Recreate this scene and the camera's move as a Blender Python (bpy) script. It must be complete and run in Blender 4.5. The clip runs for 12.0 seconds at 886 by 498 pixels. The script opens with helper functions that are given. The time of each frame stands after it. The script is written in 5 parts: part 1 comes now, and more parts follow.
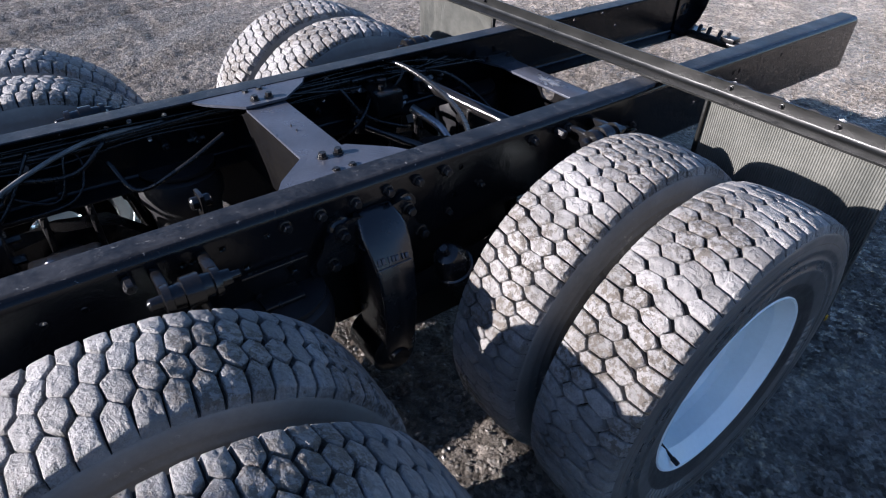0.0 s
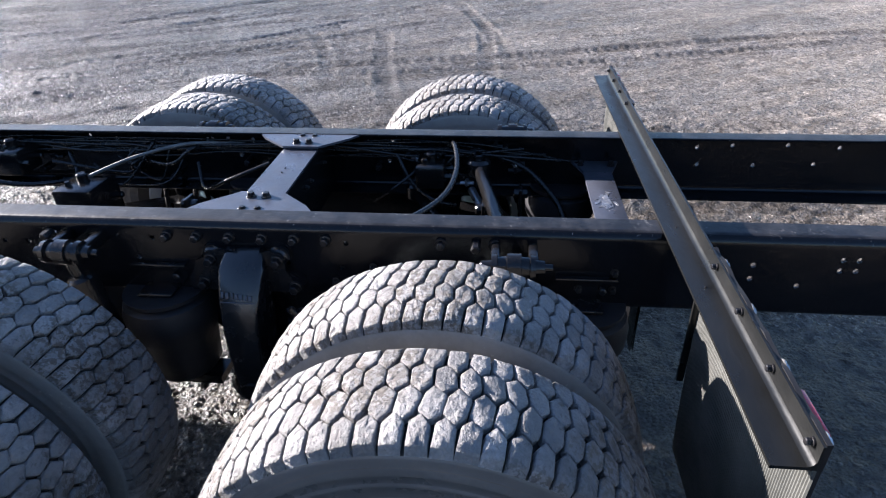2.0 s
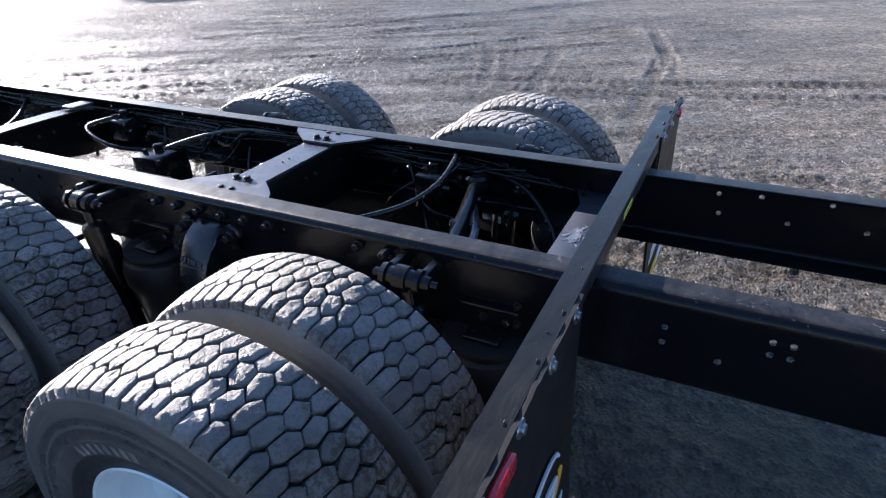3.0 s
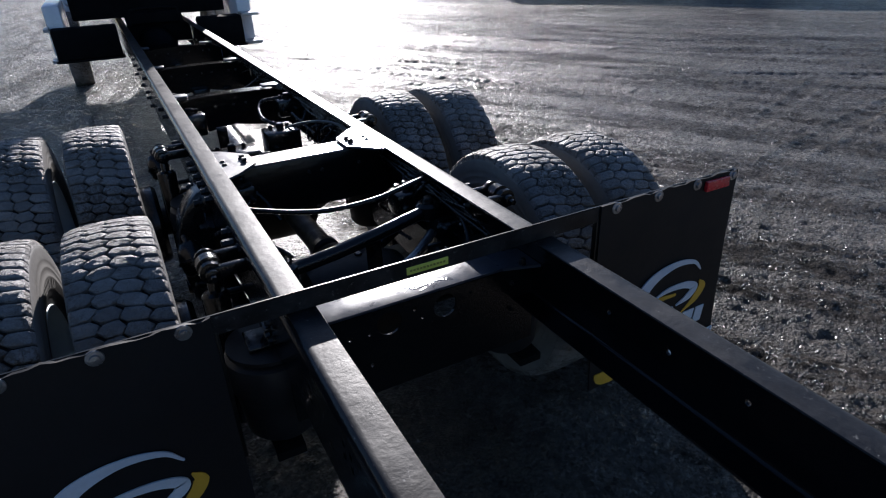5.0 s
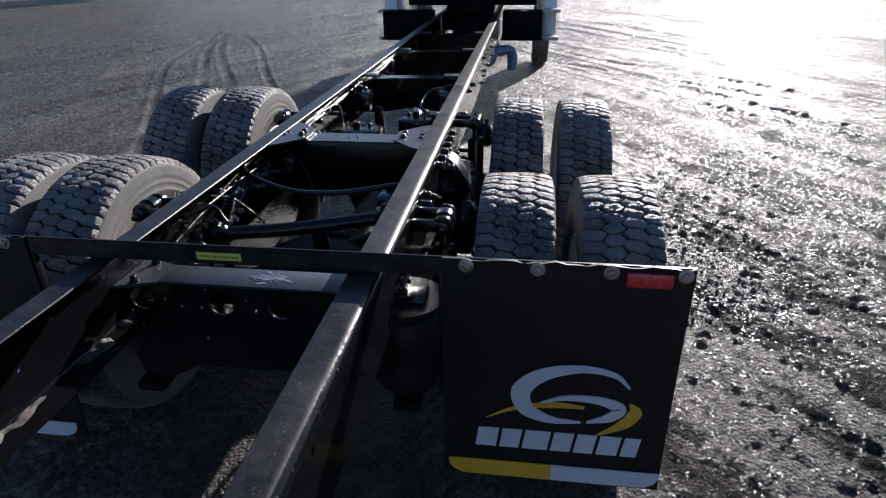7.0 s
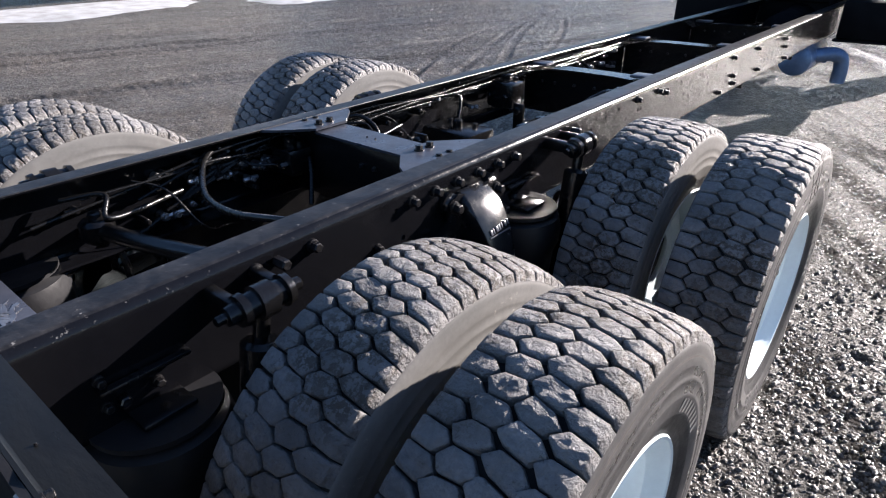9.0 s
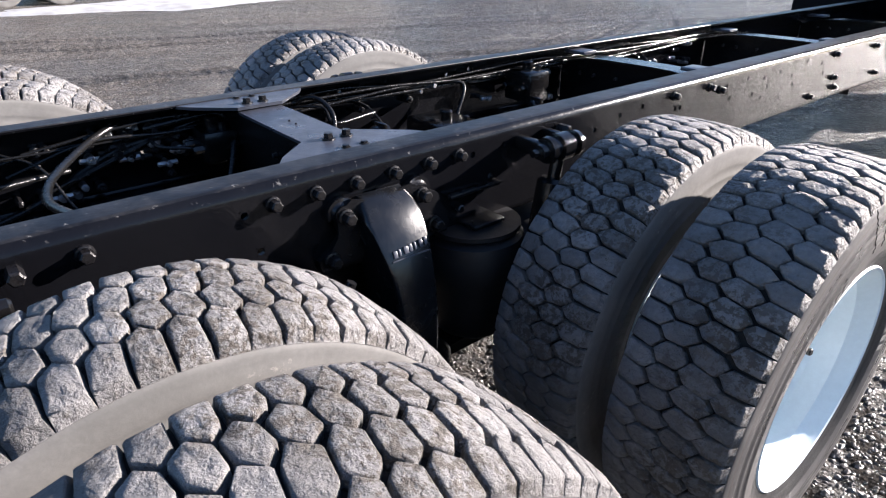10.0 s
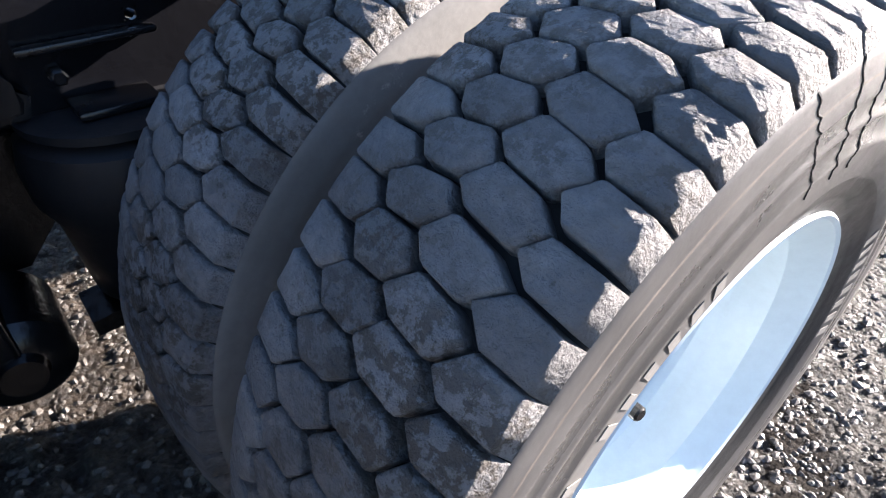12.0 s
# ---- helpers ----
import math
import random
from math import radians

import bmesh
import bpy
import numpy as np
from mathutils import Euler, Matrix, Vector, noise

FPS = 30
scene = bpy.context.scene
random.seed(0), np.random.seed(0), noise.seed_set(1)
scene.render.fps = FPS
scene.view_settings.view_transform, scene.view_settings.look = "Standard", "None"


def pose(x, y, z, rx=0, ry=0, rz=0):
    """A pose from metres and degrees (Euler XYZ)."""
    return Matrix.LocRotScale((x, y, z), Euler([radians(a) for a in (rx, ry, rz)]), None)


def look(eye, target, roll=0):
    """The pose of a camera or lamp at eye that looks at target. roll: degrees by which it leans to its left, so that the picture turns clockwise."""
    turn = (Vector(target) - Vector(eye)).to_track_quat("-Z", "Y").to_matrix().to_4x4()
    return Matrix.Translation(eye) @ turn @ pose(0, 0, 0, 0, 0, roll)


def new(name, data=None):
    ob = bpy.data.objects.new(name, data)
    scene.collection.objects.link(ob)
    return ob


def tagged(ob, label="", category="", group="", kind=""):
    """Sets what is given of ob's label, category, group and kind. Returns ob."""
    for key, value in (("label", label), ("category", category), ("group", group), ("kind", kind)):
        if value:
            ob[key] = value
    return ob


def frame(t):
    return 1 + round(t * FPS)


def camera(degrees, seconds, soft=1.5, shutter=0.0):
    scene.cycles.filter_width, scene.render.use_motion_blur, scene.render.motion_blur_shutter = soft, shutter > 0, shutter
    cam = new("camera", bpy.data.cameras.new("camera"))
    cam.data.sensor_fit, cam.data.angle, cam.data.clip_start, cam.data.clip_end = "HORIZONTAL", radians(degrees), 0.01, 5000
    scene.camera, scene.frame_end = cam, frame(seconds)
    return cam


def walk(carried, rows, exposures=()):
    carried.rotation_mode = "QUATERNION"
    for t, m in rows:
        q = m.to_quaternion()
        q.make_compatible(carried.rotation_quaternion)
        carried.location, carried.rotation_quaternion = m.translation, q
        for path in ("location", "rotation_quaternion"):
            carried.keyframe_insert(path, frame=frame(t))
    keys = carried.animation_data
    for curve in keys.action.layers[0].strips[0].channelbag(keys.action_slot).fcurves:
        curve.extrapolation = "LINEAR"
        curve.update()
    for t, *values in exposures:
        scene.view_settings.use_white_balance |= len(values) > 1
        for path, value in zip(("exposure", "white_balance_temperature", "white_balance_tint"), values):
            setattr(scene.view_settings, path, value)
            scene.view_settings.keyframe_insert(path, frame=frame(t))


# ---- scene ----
cam = camera(72.6, 12.0, 1.1)
PATH = [
    (0, (-1.655, 0.661, 1.807), (-0.379, -0.305, 0.607), 1.3),
    (0.5, (-1.873, 0.388, 1.837), (-0.393, -0.326, 0.697), 0.4),
    (1, (-1.961, 0.034, 1.852), (-0.348, -0.42, 0.76), 0.0),
    (1.5, (-1.99, -0.35, 1.824), (-0.294, -0.477, 0.772), -0.5),
    (2, (-1.949, -0.782, 1.829), (-0.239, -0.597, 0.808), -1.4),
    (2.5, (-1.838, -1.188, 1.813), (-0.173, -0.7, 0.817), -1.5),
    (2.7, (-1.809, -1.336, 1.792), (-0.176, -0.728, 0.811), -1.6),
    (4.3, (-1.112, -2.387, 1.842), (0.002, -1.01, 0.914), -1.7),
    (4.5, (-0.965, -2.483, 1.839), (0.072, -1.044, 0.914), -2.2),
    (5, (-0.655, -2.626, 1.813), (0.169, -1.051, 0.897), -2.2),
    (5.5, (-0.306, -2.712, 1.815), (0.268, -1.024, 0.91), -1.8),
    (6, (0.02, -2.76, 1.794), (0.257, -0.987, 0.9), -1.4),
    (6.5, (0.401, -2.801, 1.79), (0.363, -1.01, 0.899), -1.2),
    (6.7, (0.561, -2.779, 1.777), (0.441, -0.99, 0.89), -1.0),
    (8.3, (1.396, -1.871, 1.657), (0.562, -0.301, 0.742), -0.6),
    (8.5, (1.439, -1.726, 1.637), (0.504, -0.214, 0.722), -0.5),
    (9, (1.479, -1.382, 1.578), (0.334, -0.02, 0.665), -0.4),
    (9.5, (1.514, -1.038, 1.507), (0.24, 0.208, 0.599), 0.3),
    (10, (1.53, -0.717, 1.414), (0.149, 0.411, 0.509), -0.2),
    (10.5, (1.464, -0.385, 1.293), (0.097, 0.709, 0.327), -0.2),
    (11, (1.418, -0.118, 1.208), (0.104, 0.953, 0.146), 0.2),
    (11.5, (1.389, 0.064, 1.161), (0.133, 1.111, 0.009), 0.8),
    (12, (1.375, 0.128, 1.129), (0.173, 1.143, -0.107), 1.1),
]
EXPOSURES = [(0, 2.2, 5800, 17), (1.5, 2.58, 5950, 17), (2.5, 2.78, 5950, 17), (4.3, 1.2, 5750, 15), (5.5, 1.0, 5800, 15), (6.7, 1.08, 5850, 15), (8.3, 1.72, 6150, 17), (9.5, 2.15, 6150, 17), (10.5, 2.4, 6150, 17), (11.2, 2.72, 6200, 17), (12, 2.86, 6250, 17)]
walk(cam, [(t, look(eye, target, roll)) for t, eye, target, roll in PATH], EXPOSURES)

# ---- light and exposure ----
SUN_AZ, SUN_EL = 19.0, 18.5        # degrees from the truck's nose towards its right side, and above the horizon
sun_dir = Vector((math.sin(radians(SUN_AZ)) * math.cos(radians(SUN_EL)), math.cos(radians(SUN_AZ)) * math.cos(radians(SUN_EL)), math.sin(radians(SUN_EL))))
world = bpy.data.worlds.new("sky")
scene.world = world
world.use_nodes = True
wn = world.node_tree
wn.nodes.clear()
sky = wn.nodes.new("ShaderNodeTexSky")
sky.sky_type, sky.sun_disc = "NISHITA", False
sky.sun_elevation, sky.sun_rotation = radians(SUN_EL), radians(SUN_AZ)
sky.ozone_density, sky.dust_density = 3.4, 0.5
sky_bg = wn.nodes.new("ShaderNodeBackground")
sky_bg.inputs["Strength"].default_value = 0.05
sky_out = wn.nodes.new("ShaderNodeOutputWorld")
wn.links.new(sky.outputs[0], sky_bg.inputs[0])
wn.links.new(sky_bg.outputs[0], sky_out.inputs[0])
sun = new("sun", bpy.data.lights.new("sun", "SUN"))
sun.data.energy, sun.data.angle, sun.data.color = 5.0, radians(0.55), (1.0, 0.91, 0.79)
sun.matrix_world = look((0, 0, 30), Vector((0, 0, 30)) - sun_dir)


# ---- materials ----
def material(name, base, rough=0.5, metal=0.0, second=None, scale=4.0, fine=60.0, fine_mix=0.25, rough_to=None,
             bump=0.0, bump_scale=80.0, bump2=0.0, bump2_scale=15.0, contrast=(0.35, 0.65), spec=0.5, coat=0.0, stretch=(1, 1, 1), island=0.0, wear=None, dust=None, mud=None):
    """A surface with colour varying at a broad and a fine scale, varying gloss and a relief at two scales."""
    m = bpy.data.materials.new(name)
    m.use_nodes = True
    nt = m.node_tree
    bsdf = nt.nodes["Principled BSDF"]
    link = nt.links.new
    coord = nt.nodes.new("ShaderNodeTexCoord")
    mapping = nt.nodes.new("ShaderNodeMapping")
    mapping.inputs["Scale"].default_value = stretch
    link(coord.outputs["Object"], mapping.inputs["Vector"])

    def noise_node(sc, detail=4.0, rough_=0.55):
        n = nt.nodes.new("ShaderNodeTexNoise")
        n.inputs["Scale"].default_value, n.inputs["Detail"].default_value, n.inputs["Roughness"].default_value = sc, detail, rough_
        link(mapping.outputs[0], n.inputs["Vector"])
        return n.outputs["Fac"]

    def ramp(value, a, b):
        r = nt.nodes.new("ShaderNodeMapRange")
        r.inputs["From Min"].default_value, r.inputs["From Max"].default_value = a, b
        link(value, r.inputs["Value"])
        return r.outputs["Result"]

    def mix(fac, a, b, kind="MIX"):
        n = nt.nodes.new("ShaderNodeMix")
        n.data_type, n.blend_type = "RGBA", kind
        for sock, v in ((n.inputs["Factor"], fac), (n.inputs["A"], a), (n.inputs["B"], b)):
            if isinstance(v, bpy.types.NodeSocket):
                link(v, sock)
            else:
                sock.default_value = v if isinstance(v, float) else (*v, 1)
        return n.outputs["Result"]

    broad = ramp(noise_node(scale), *contrast)
    grain = ramp(noise_node(fine, 6.0, 0.7), 0.3, 0.7)
    other = second or tuple(c * 0.7 for c in base)
    col = mix(broad, base, other)
    dark = tuple(c * 0.45 for c in base)
    col = mix(grain, col, mix(fine_mix, col, dark))
    if dust:                                    # a thin film of dust on the flat tops
        sep = nt.nodes.new("ShaderNodeSeparateXYZ")
        link(coord.outputs["Object"], sep.inputs[0])
        film = nt.nodes.new("ShaderNodeMath")
        film.operation = "MULTIPLY"
        link(ramp(noise_node(9.0, 7.0, 0.8), 0.44, 1.25), film.inputs[0])
        flat_top = ramp(sep.outputs["Z"], dust[1] - 0.002, dust[1])
        link(flat_top, film.inputs[1])
        col = mix(film.outputs[0], col, dust[0])
    if wear:
        patch = ramp(noise_node(wear[1], 8.0, 0.75), wear[2], wear[2] + 0.07)
        if len(wear) > 3:                       # scuffs only above this height
            sep = nt.nodes.new("ShaderNodeSeparateXYZ")
            link(coord.outputs["Object"], sep.inputs[0])
            both = nt.nodes.new("ShaderNodeMath")
            both.operation = "MULTIPLY"
            link(patch, both.inputs[0])
            link(ramp(sep.outputs["Z"], wear[3] - 0.006, wear[3]), both.inputs[1])
            patch = both.outputs[0]
        col = mix(patch, col, wear[0])
    if mud:                                     # crumbs of dried mud, thick in some stretches and thin in others
        crumb = nt.nodes.new("ShaderNodeMath")
        crumb.operation = "MULTIPLY"
        link(ramp(noise_node(62.0, 4.0, 0.75), 0.47, 0.54), crumb.inputs[0])
        link(ramp(noise_node(3.6, 3.0, 0.6), 0.45, 0.57), crumb.inputs[1])
        col = mix(crumb.outputs[0], col, mud)
    if island:
        geo = nt.nodes.new("ShaderNodeNewGeometry")
        r = nt.nodes.new("ShaderNodeMapRange")
        r.inputs["To Min"].default_value, r.inputs["To Max"].default_value = 1 - island, 1 + island
        link(geo.outputs["Random Per Island"], r.inputs["Value"])
        hsv = nt.nodes.new("ShaderNodeHueSaturation")
        link(r.outputs[0], hsv.inputs["Value"])
        link(col, hsv.inputs["Color"])
        col = hsv.outputs[0]
    link(col, bsdf.inputs["Base Color"])
    rr = nt.nodes.new("ShaderNodeMapRange")
    rr.inputs["To Min"].default_value, rr.inputs["To Max"].default_value = rough, rough if rough_to is None else rough_to
    link(ramp(noise_node(scale * 2.3, 5.0, 0.6), 0.35, 0.65), rr.inputs["Value"])
    gloss = rr.outputs[0]
    if dust:
        dull = nt.nodes.new("ShaderNodeMix")
        link(flat_top, dull.inputs["Factor"])
        link(gloss, dull.inputs["A"])
        link(ramp(noise_node(7.0, 6.0, 0.7), -0.55, 1.95), dull.inputs["B"])
        gloss = dull.outputs["Result"]
    link(gloss, bsdf.inputs["Roughness"])
    bsdf.inputs["Metallic"].default_value = metal
    bsdf.inputs["Specular IOR Level"].default_value = spec
    bsdf.inputs["Coat Weight"].default_value = coat
    bsdf.inputs["Coat Roughness"].default_value = 0.12
    normal = None
    for strength, sc, dist in ((bump2, bump2_scale, 0.02), (bump, bump_scale, 0.004)):
        if strength:
            b = nt.nodes.new("ShaderNodeBump")
            b.inputs["Strength"].default_value, b.inputs["Distance"].default_value = strength, dist
            link(noise_node(sc, 7.0, 0.65), b.inputs["Height"])
            if normal:
                link(normal, b.inputs["Normal"])
            normal = b.outputs[0]
    if normal:
        link(normal, bsdf.inputs["Normal"])
    return m


M_FRAME = material("black frame paint", (0.0036, 0.0037, 0.0048), 0.12, 0.0, (0.0050, 0.0051, 0.0062), 5, 90, 0.2, 0.20, 0.10, 60, 0.16, 8,
                   spec=0.28, wear=((0.15, 0.148, 0.145), 55, 0.61, 0.976), dust=((0.075, 0.074, 0.077), 0.988))
M_CHASSIS = material("black chassis paint", (0.0048, 0.0047, 0.0052), 0.09, 0.0, (0.0066, 0.0063, 0.0062), 7, 70, 0.3, 0.17, 0.22, 50, 0.16, 14, spec=0.42)
M_CAST = material("black cast paint", (0.005, 0.005, 0.006), 0.18, 0.0, (0.008, 0.008, 0.009), 7, 70, 0.2, 0.30, 0.16, 90, 0.06, 14, spec=0.5)
M_BRACKET = material("satin black casting", (0.006, 0.0065, 0.008), 0.20, 0.0, (0.0045, 0.005, 0.006), 7, 70, 0.2, 0.30, 0.12, 90, 0.03, 14, spec=0.55)
M_AXLE = material("dull black axle paint", (0.010, 0.0096, 0.0096), 0.42, 0.0, (0.010, 0.0094, 0.009), 6, 70, 0.3, 0.6, 0.25, 60, 0.1, 14, spec=0.2)
M_MUD = material("dried mud", (0.15, 0.138, 0.12), 0.6, 0.0, (0.06, 0.054, 0.048), 14, 120, 0.5, 0.95, 0.6, 140, spec=0.2)
M_STEEL = material("bare bright steel", (0.45, 0.45, 0.46), 0.25, 0.9, (0.25, 0.25, 0.26), 14, 90, 0.3, 0.5, 0.3, 80)
M_GREYPAINT = material("grey scuffed paint", (0.050, 0.055, 0.072), 0.26, 0.1, (0.030, 0.033, 0.044), 6, 80, 0.3, 0.42, 0.2, 70,
                       wear=((0.4, 0.4, 0.4), 30, 0.68))
M_HANGER = material("worn hanger steel", (0.008, 0.0082, 0.0078), 0.26, 0.0, (0.005, 0.0052, 0.005), 8, 70, 0.4, 0.42, 0.25, 60, spec=0.28,
                    stretch=(0.4, 1, 1), wear=((0.30, 0.30, 0.29), 24, 0.68))
M_BOLT = material("black bolt paint", (0.004, 0.0038, 0.0048), 0.22, 0.0, (0.009, 0.0085, 0.009), 60, 200, 0.3, 0.45, 0.2, 150, spec=0.3)
M_TREAD = material("dusty tread rubber", (0.295, 0.284, 0.278), 0.45, 0.0, (0.115, 0.110, 0.108), 5, 85, 0.8, 0.7, 0.6, 150, 0.95, 72,
                   spec=0.5, island=0.2, wear=((0.075, 0.066, 0.058), 34, 0.60), mud=(0.078, 0.066, 0.054))
M_RUBBER = material("sidewall rubber", (0.20, 0.194, 0.185), 0.6, 0.0, (0.15, 0.146, 0.139), 6, 60, 0.3, 0.75, 0.10, 90,
                    spec=0.08, wear=((0.36, 0.335, 0.30), 9, 0.62))
M_SIDE = material("darker sidewall rubber", (0.10, 0.096, 0.093), 0.36, 0.0, (0.06, 0.058, 0.057), 6, 60, 0.3, 0.52, 0.10, 90,
                  spec=0.6, wear=((0.15, 0.138, 0.122), 9, 0.63))
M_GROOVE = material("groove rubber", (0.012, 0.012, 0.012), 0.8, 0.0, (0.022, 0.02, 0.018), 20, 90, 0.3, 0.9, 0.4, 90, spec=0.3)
M_BROWN = material("clay-stained rubber", (0.155, 0.135, 0.118), 0.5, 0.0, (0.11, 0.098, 0.088), 9, 70, 0.4, 0.7, 0.15, 90, spec=0.3)
M_BAND = material("rubbed rubber band", (0.070, 0.068, 0.066), 0.22, 0.0, (0.045, 0.044, 0.043), 6, 60, 0.3, 0.42, 0.08, 90, spec=0.5)
M_BEAD = material("clean bead rubber", (0.022, 0.022, 0.023), 0.32, 0.0, (0.04, 0.039, 0.038), 8, 60, 0.3, 0.5, 0.2, 90)
M_RIM = material("white wheel paint", (0.66, 0.74, 0.78), 0.35, 0.0, (0.60, 0.68, 0.72), 6, 60, 0.15, 0.5, 0.08, 60,
                 wear=((0.10, 0.09, 0.08), 9, 0.71))
M_FLAP = material("black mud flap rubber", (0.009, 0.009, 0.0105), 0.48, 0.0, (0.007, 0.007, 0.008), 4, 50, 0.3, 0.6, 0.2, 50, spec=0.25)
M_BAG = material("black bellows rubber", (0.010, 0.010, 0.012), 0.42, 0.0, (0.015, 0.015, 0.016), 6, 60, 0.3, 0.6, 0.15, 70, spec=0.3)
M_RIB = material("ribbed flap rubber", (0.045, 0.047, 0.043), 0.55, 0.0, (0.10, 0.10, 0.09), 5, 60, 0.3, 0.75, 0.2, 70, spec=0.3)
M_WHITE = material("white print", (0.55, 0.60, 0.68), 0.5, 0.0, (0.48, 0.53, 0.60), 9, 70, 0.2, 0.6)
M_YELLOW = material("yellow print", (0.62, 0.36, 0.03), 0.5, 0.0, (0.54, 0.31, 0.03), 9, 70, 0.2, 0.6)
M_LABEL = material("yellow label", (0.58, 0.60, 0.10), 0.5, 0.0, (0.46, 0.48, 0.08), 12, 70, 0.2, 0.6)
M_INK = material("label ink", (0.22, 0.22, 0.04), 0.6)
M_RED = material("red lamp lens", (0.55, 0.02, 0.03), 0.18, 0.0, (0.40, 0.01, 0.02), 30, 200, 0.2, 0.3, coat=0.5)
M_HOSE = material("black hose", (0.006, 0.006, 0.0066), 0.18, 0.0, (0.008, 0.008, 0.008), 20, 90, 0.3, 0.3, 0.3, 120, spec=0.35)
M_GREYHOSE = material("grey worn hose", (0.12, 0.12, 0.115), 0.3, 0.0, (0.05, 0.05, 0.05), 20, 90, 0.3, 0.6, 0.3, 120)
M_PIPE = material("blue-grey exhaust steel", (0.17, 0.26, 0.42), 0.35, 0.5, (0.11, 0.16, 0.26), 6, 60, 0.3, 0.5)
M_CABWHITE = material("white cab paint", (0.70, 0.73, 0.78), 0.25, 0.0, (0.62, 0.65, 0.70), 2, 40, 0.1, 0.35, coat=0.4)
M_CABBLACK = material("black cab plastic", (0.006, 0.006, 0.007), 0.7, 0.0, (0.010, 0.010, 0.011), 4, 60, 0.3, 0.95, 0.2, 60, spec=0.04)
M_GLASS = material("dark window glass", (0.01, 0.012, 0.014), 0.06, 0.0, spec=0.6)
M_TRAILER = material("weathered trailer panel", (0.55, 0.56, 0.57), 0.4, 0.1, (0.42, 0.43, 0.44), 1.2, 30, 0.2, 0.6, 0.1, 30)
M_SNOW = material("old packed snow", (0.46, 0.47, 0.49), 0.6, 0.0, (0.27, 0.267, 0.262), 2.2, 25, 0.25, 0.8, 0.6, 30, 0.6, 5)
M_STONE = material("gravel stones", (0.125, 0.113, 0.10), 0.20, 0.0, (0.06, 0.055, 0.05), 30, 140, 0.4, 0.6, 0.4, 150, island=0.5)


def ground_material():
    """Packed gravel and mud: wet and dry patches, shade coloured in under the truck, stones of several sizes,
    wheel-streaks and ruts across the yard.
    """
    m = bpy.data.materials.new("packed gravel yard")
    m.use_nodes = True
    nt = m.node_tree
    link = nt.links.new
    bsdf = nt.nodes["Principled BSDF"]
    coord = nt.nodes.new("ShaderNodeTexCoord")
    obj = coord.outputs["Object"]

    def turned(angle, stretch):
        n = nt.nodes.new("ShaderNodeMapping")
        n.vector_type = "TEXTURE"
        n.inputs["Rotation"].default_value = (0, 0, radians(angle))
        n.inputs["Scale"].default_value = (1.0, stretch, 1.0)
        link(obj, n.inputs["Vector"])
        return n.outputs[0]

    def tex(sc, detail, rough_, vec, bend=0.0):
        n = nt.nodes.new("ShaderNodeTexNoise")
        for key, v in (("Scale", sc), ("Detail", detail), ("Roughness", rough_), ("Distortion", bend)):
            n.inputs[key].default_value = v
        link(vec, n.inputs["Vector"])
        return n.outputs["Fac"]

    def cells(sc, out="Distance"):
        n = nt.nodes.new("ShaderNodeTexVoronoi")
        n.inputs["Scale"].default_value = sc
        link(obj, n.inputs["Vector"])
        return n.outputs[out]

    def rng(value, a, b, c=0.0, d=1.0):
        r = nt.nodes.new("ShaderNodeMapRange")
        for key, v in (("From Min", a), ("From Max", b), ("To Min", c), ("To Max", d)):
            r.inputs[key].default_value = v
        link(value, r.inputs["Value"])
        return r.outputs["Result"]

    def mixc(fac, a, b, kind="MIX"):
        n = nt.nodes.new("ShaderNodeMix")
        n.data_type, n.blend_type = "RGBA", kind
        for sock, v in ((n.inputs["Factor"], fac), (n.inputs["A"], a), (n.inputs["B"], b)):
            if isinstance(v, bpy.types.NodeSocket):
                link(v, sock)
            else:
                sock.default_value = v if isinstance(v, float) else (*v, 1)
        return n.outputs["Result"]

    def mixf(fac, a, b):
        n = nt.nodes.new("ShaderNodeMix")
        for sock, v in ((n.inputs["Factor"], fac), (n.inputs["A"], a), (n.inputs["B"], b)):
            if isinstance(v, bpy.types.NodeSocket):
                link(v, sock)
            else:
                sock.default_value = v
        return n.outputs["Result"]

    sep = nt.nodes.new("ShaderNodeSeparateXYZ")
    link(obj, sep.inputs[0])
    right = rng(sep.outputs["X"], -1.0, 1.2)
    streak = lambda sc, det, ro, bend=0.0: mixf(right, tex(sc, det, ro, turned(-16, 9.0), bend), tex(sc, det, ro, turned(33, 9.0), bend))
    patches = rng(tex(0.33, 5.0, 0.6, obj), 0.42, 0.62)
    broad = rng(streak(0.9, 5.0, 0.65, 0.4), 0.38, 0.60)
    lines = rng(streak(4.2, 4.0, 0.6, 0.2), 0.36, 0.56)
    fine = rng(tex(42.0, 5.0, 0.75, obj), 0.32, 0.70)
    clods = rng(tex(7.0, 6.0, 0.72, obj), 0.38, 0.60)
    rut = nt.nodes.new("ShaderNodeAttribute")
    rut.attribute_name = "rut"
    ruts = rut.outputs["Fac"]
    small = nt.nodes.new("ShaderNodeSeparateColor")
    link(cells(52.0, "Color"), small.inputs[0])
    large = nt.nodes.new("ShaderNodeSeparateColor")
    link(cells(19.0, "Color"), large.inputs[0])
    # wet stretch beside the truck, ragged, widened to darken the shade under it
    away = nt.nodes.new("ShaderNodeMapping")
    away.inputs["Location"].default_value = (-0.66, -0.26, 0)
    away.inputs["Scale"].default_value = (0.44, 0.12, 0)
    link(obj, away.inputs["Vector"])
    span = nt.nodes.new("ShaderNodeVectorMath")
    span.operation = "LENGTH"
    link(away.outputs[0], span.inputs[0])
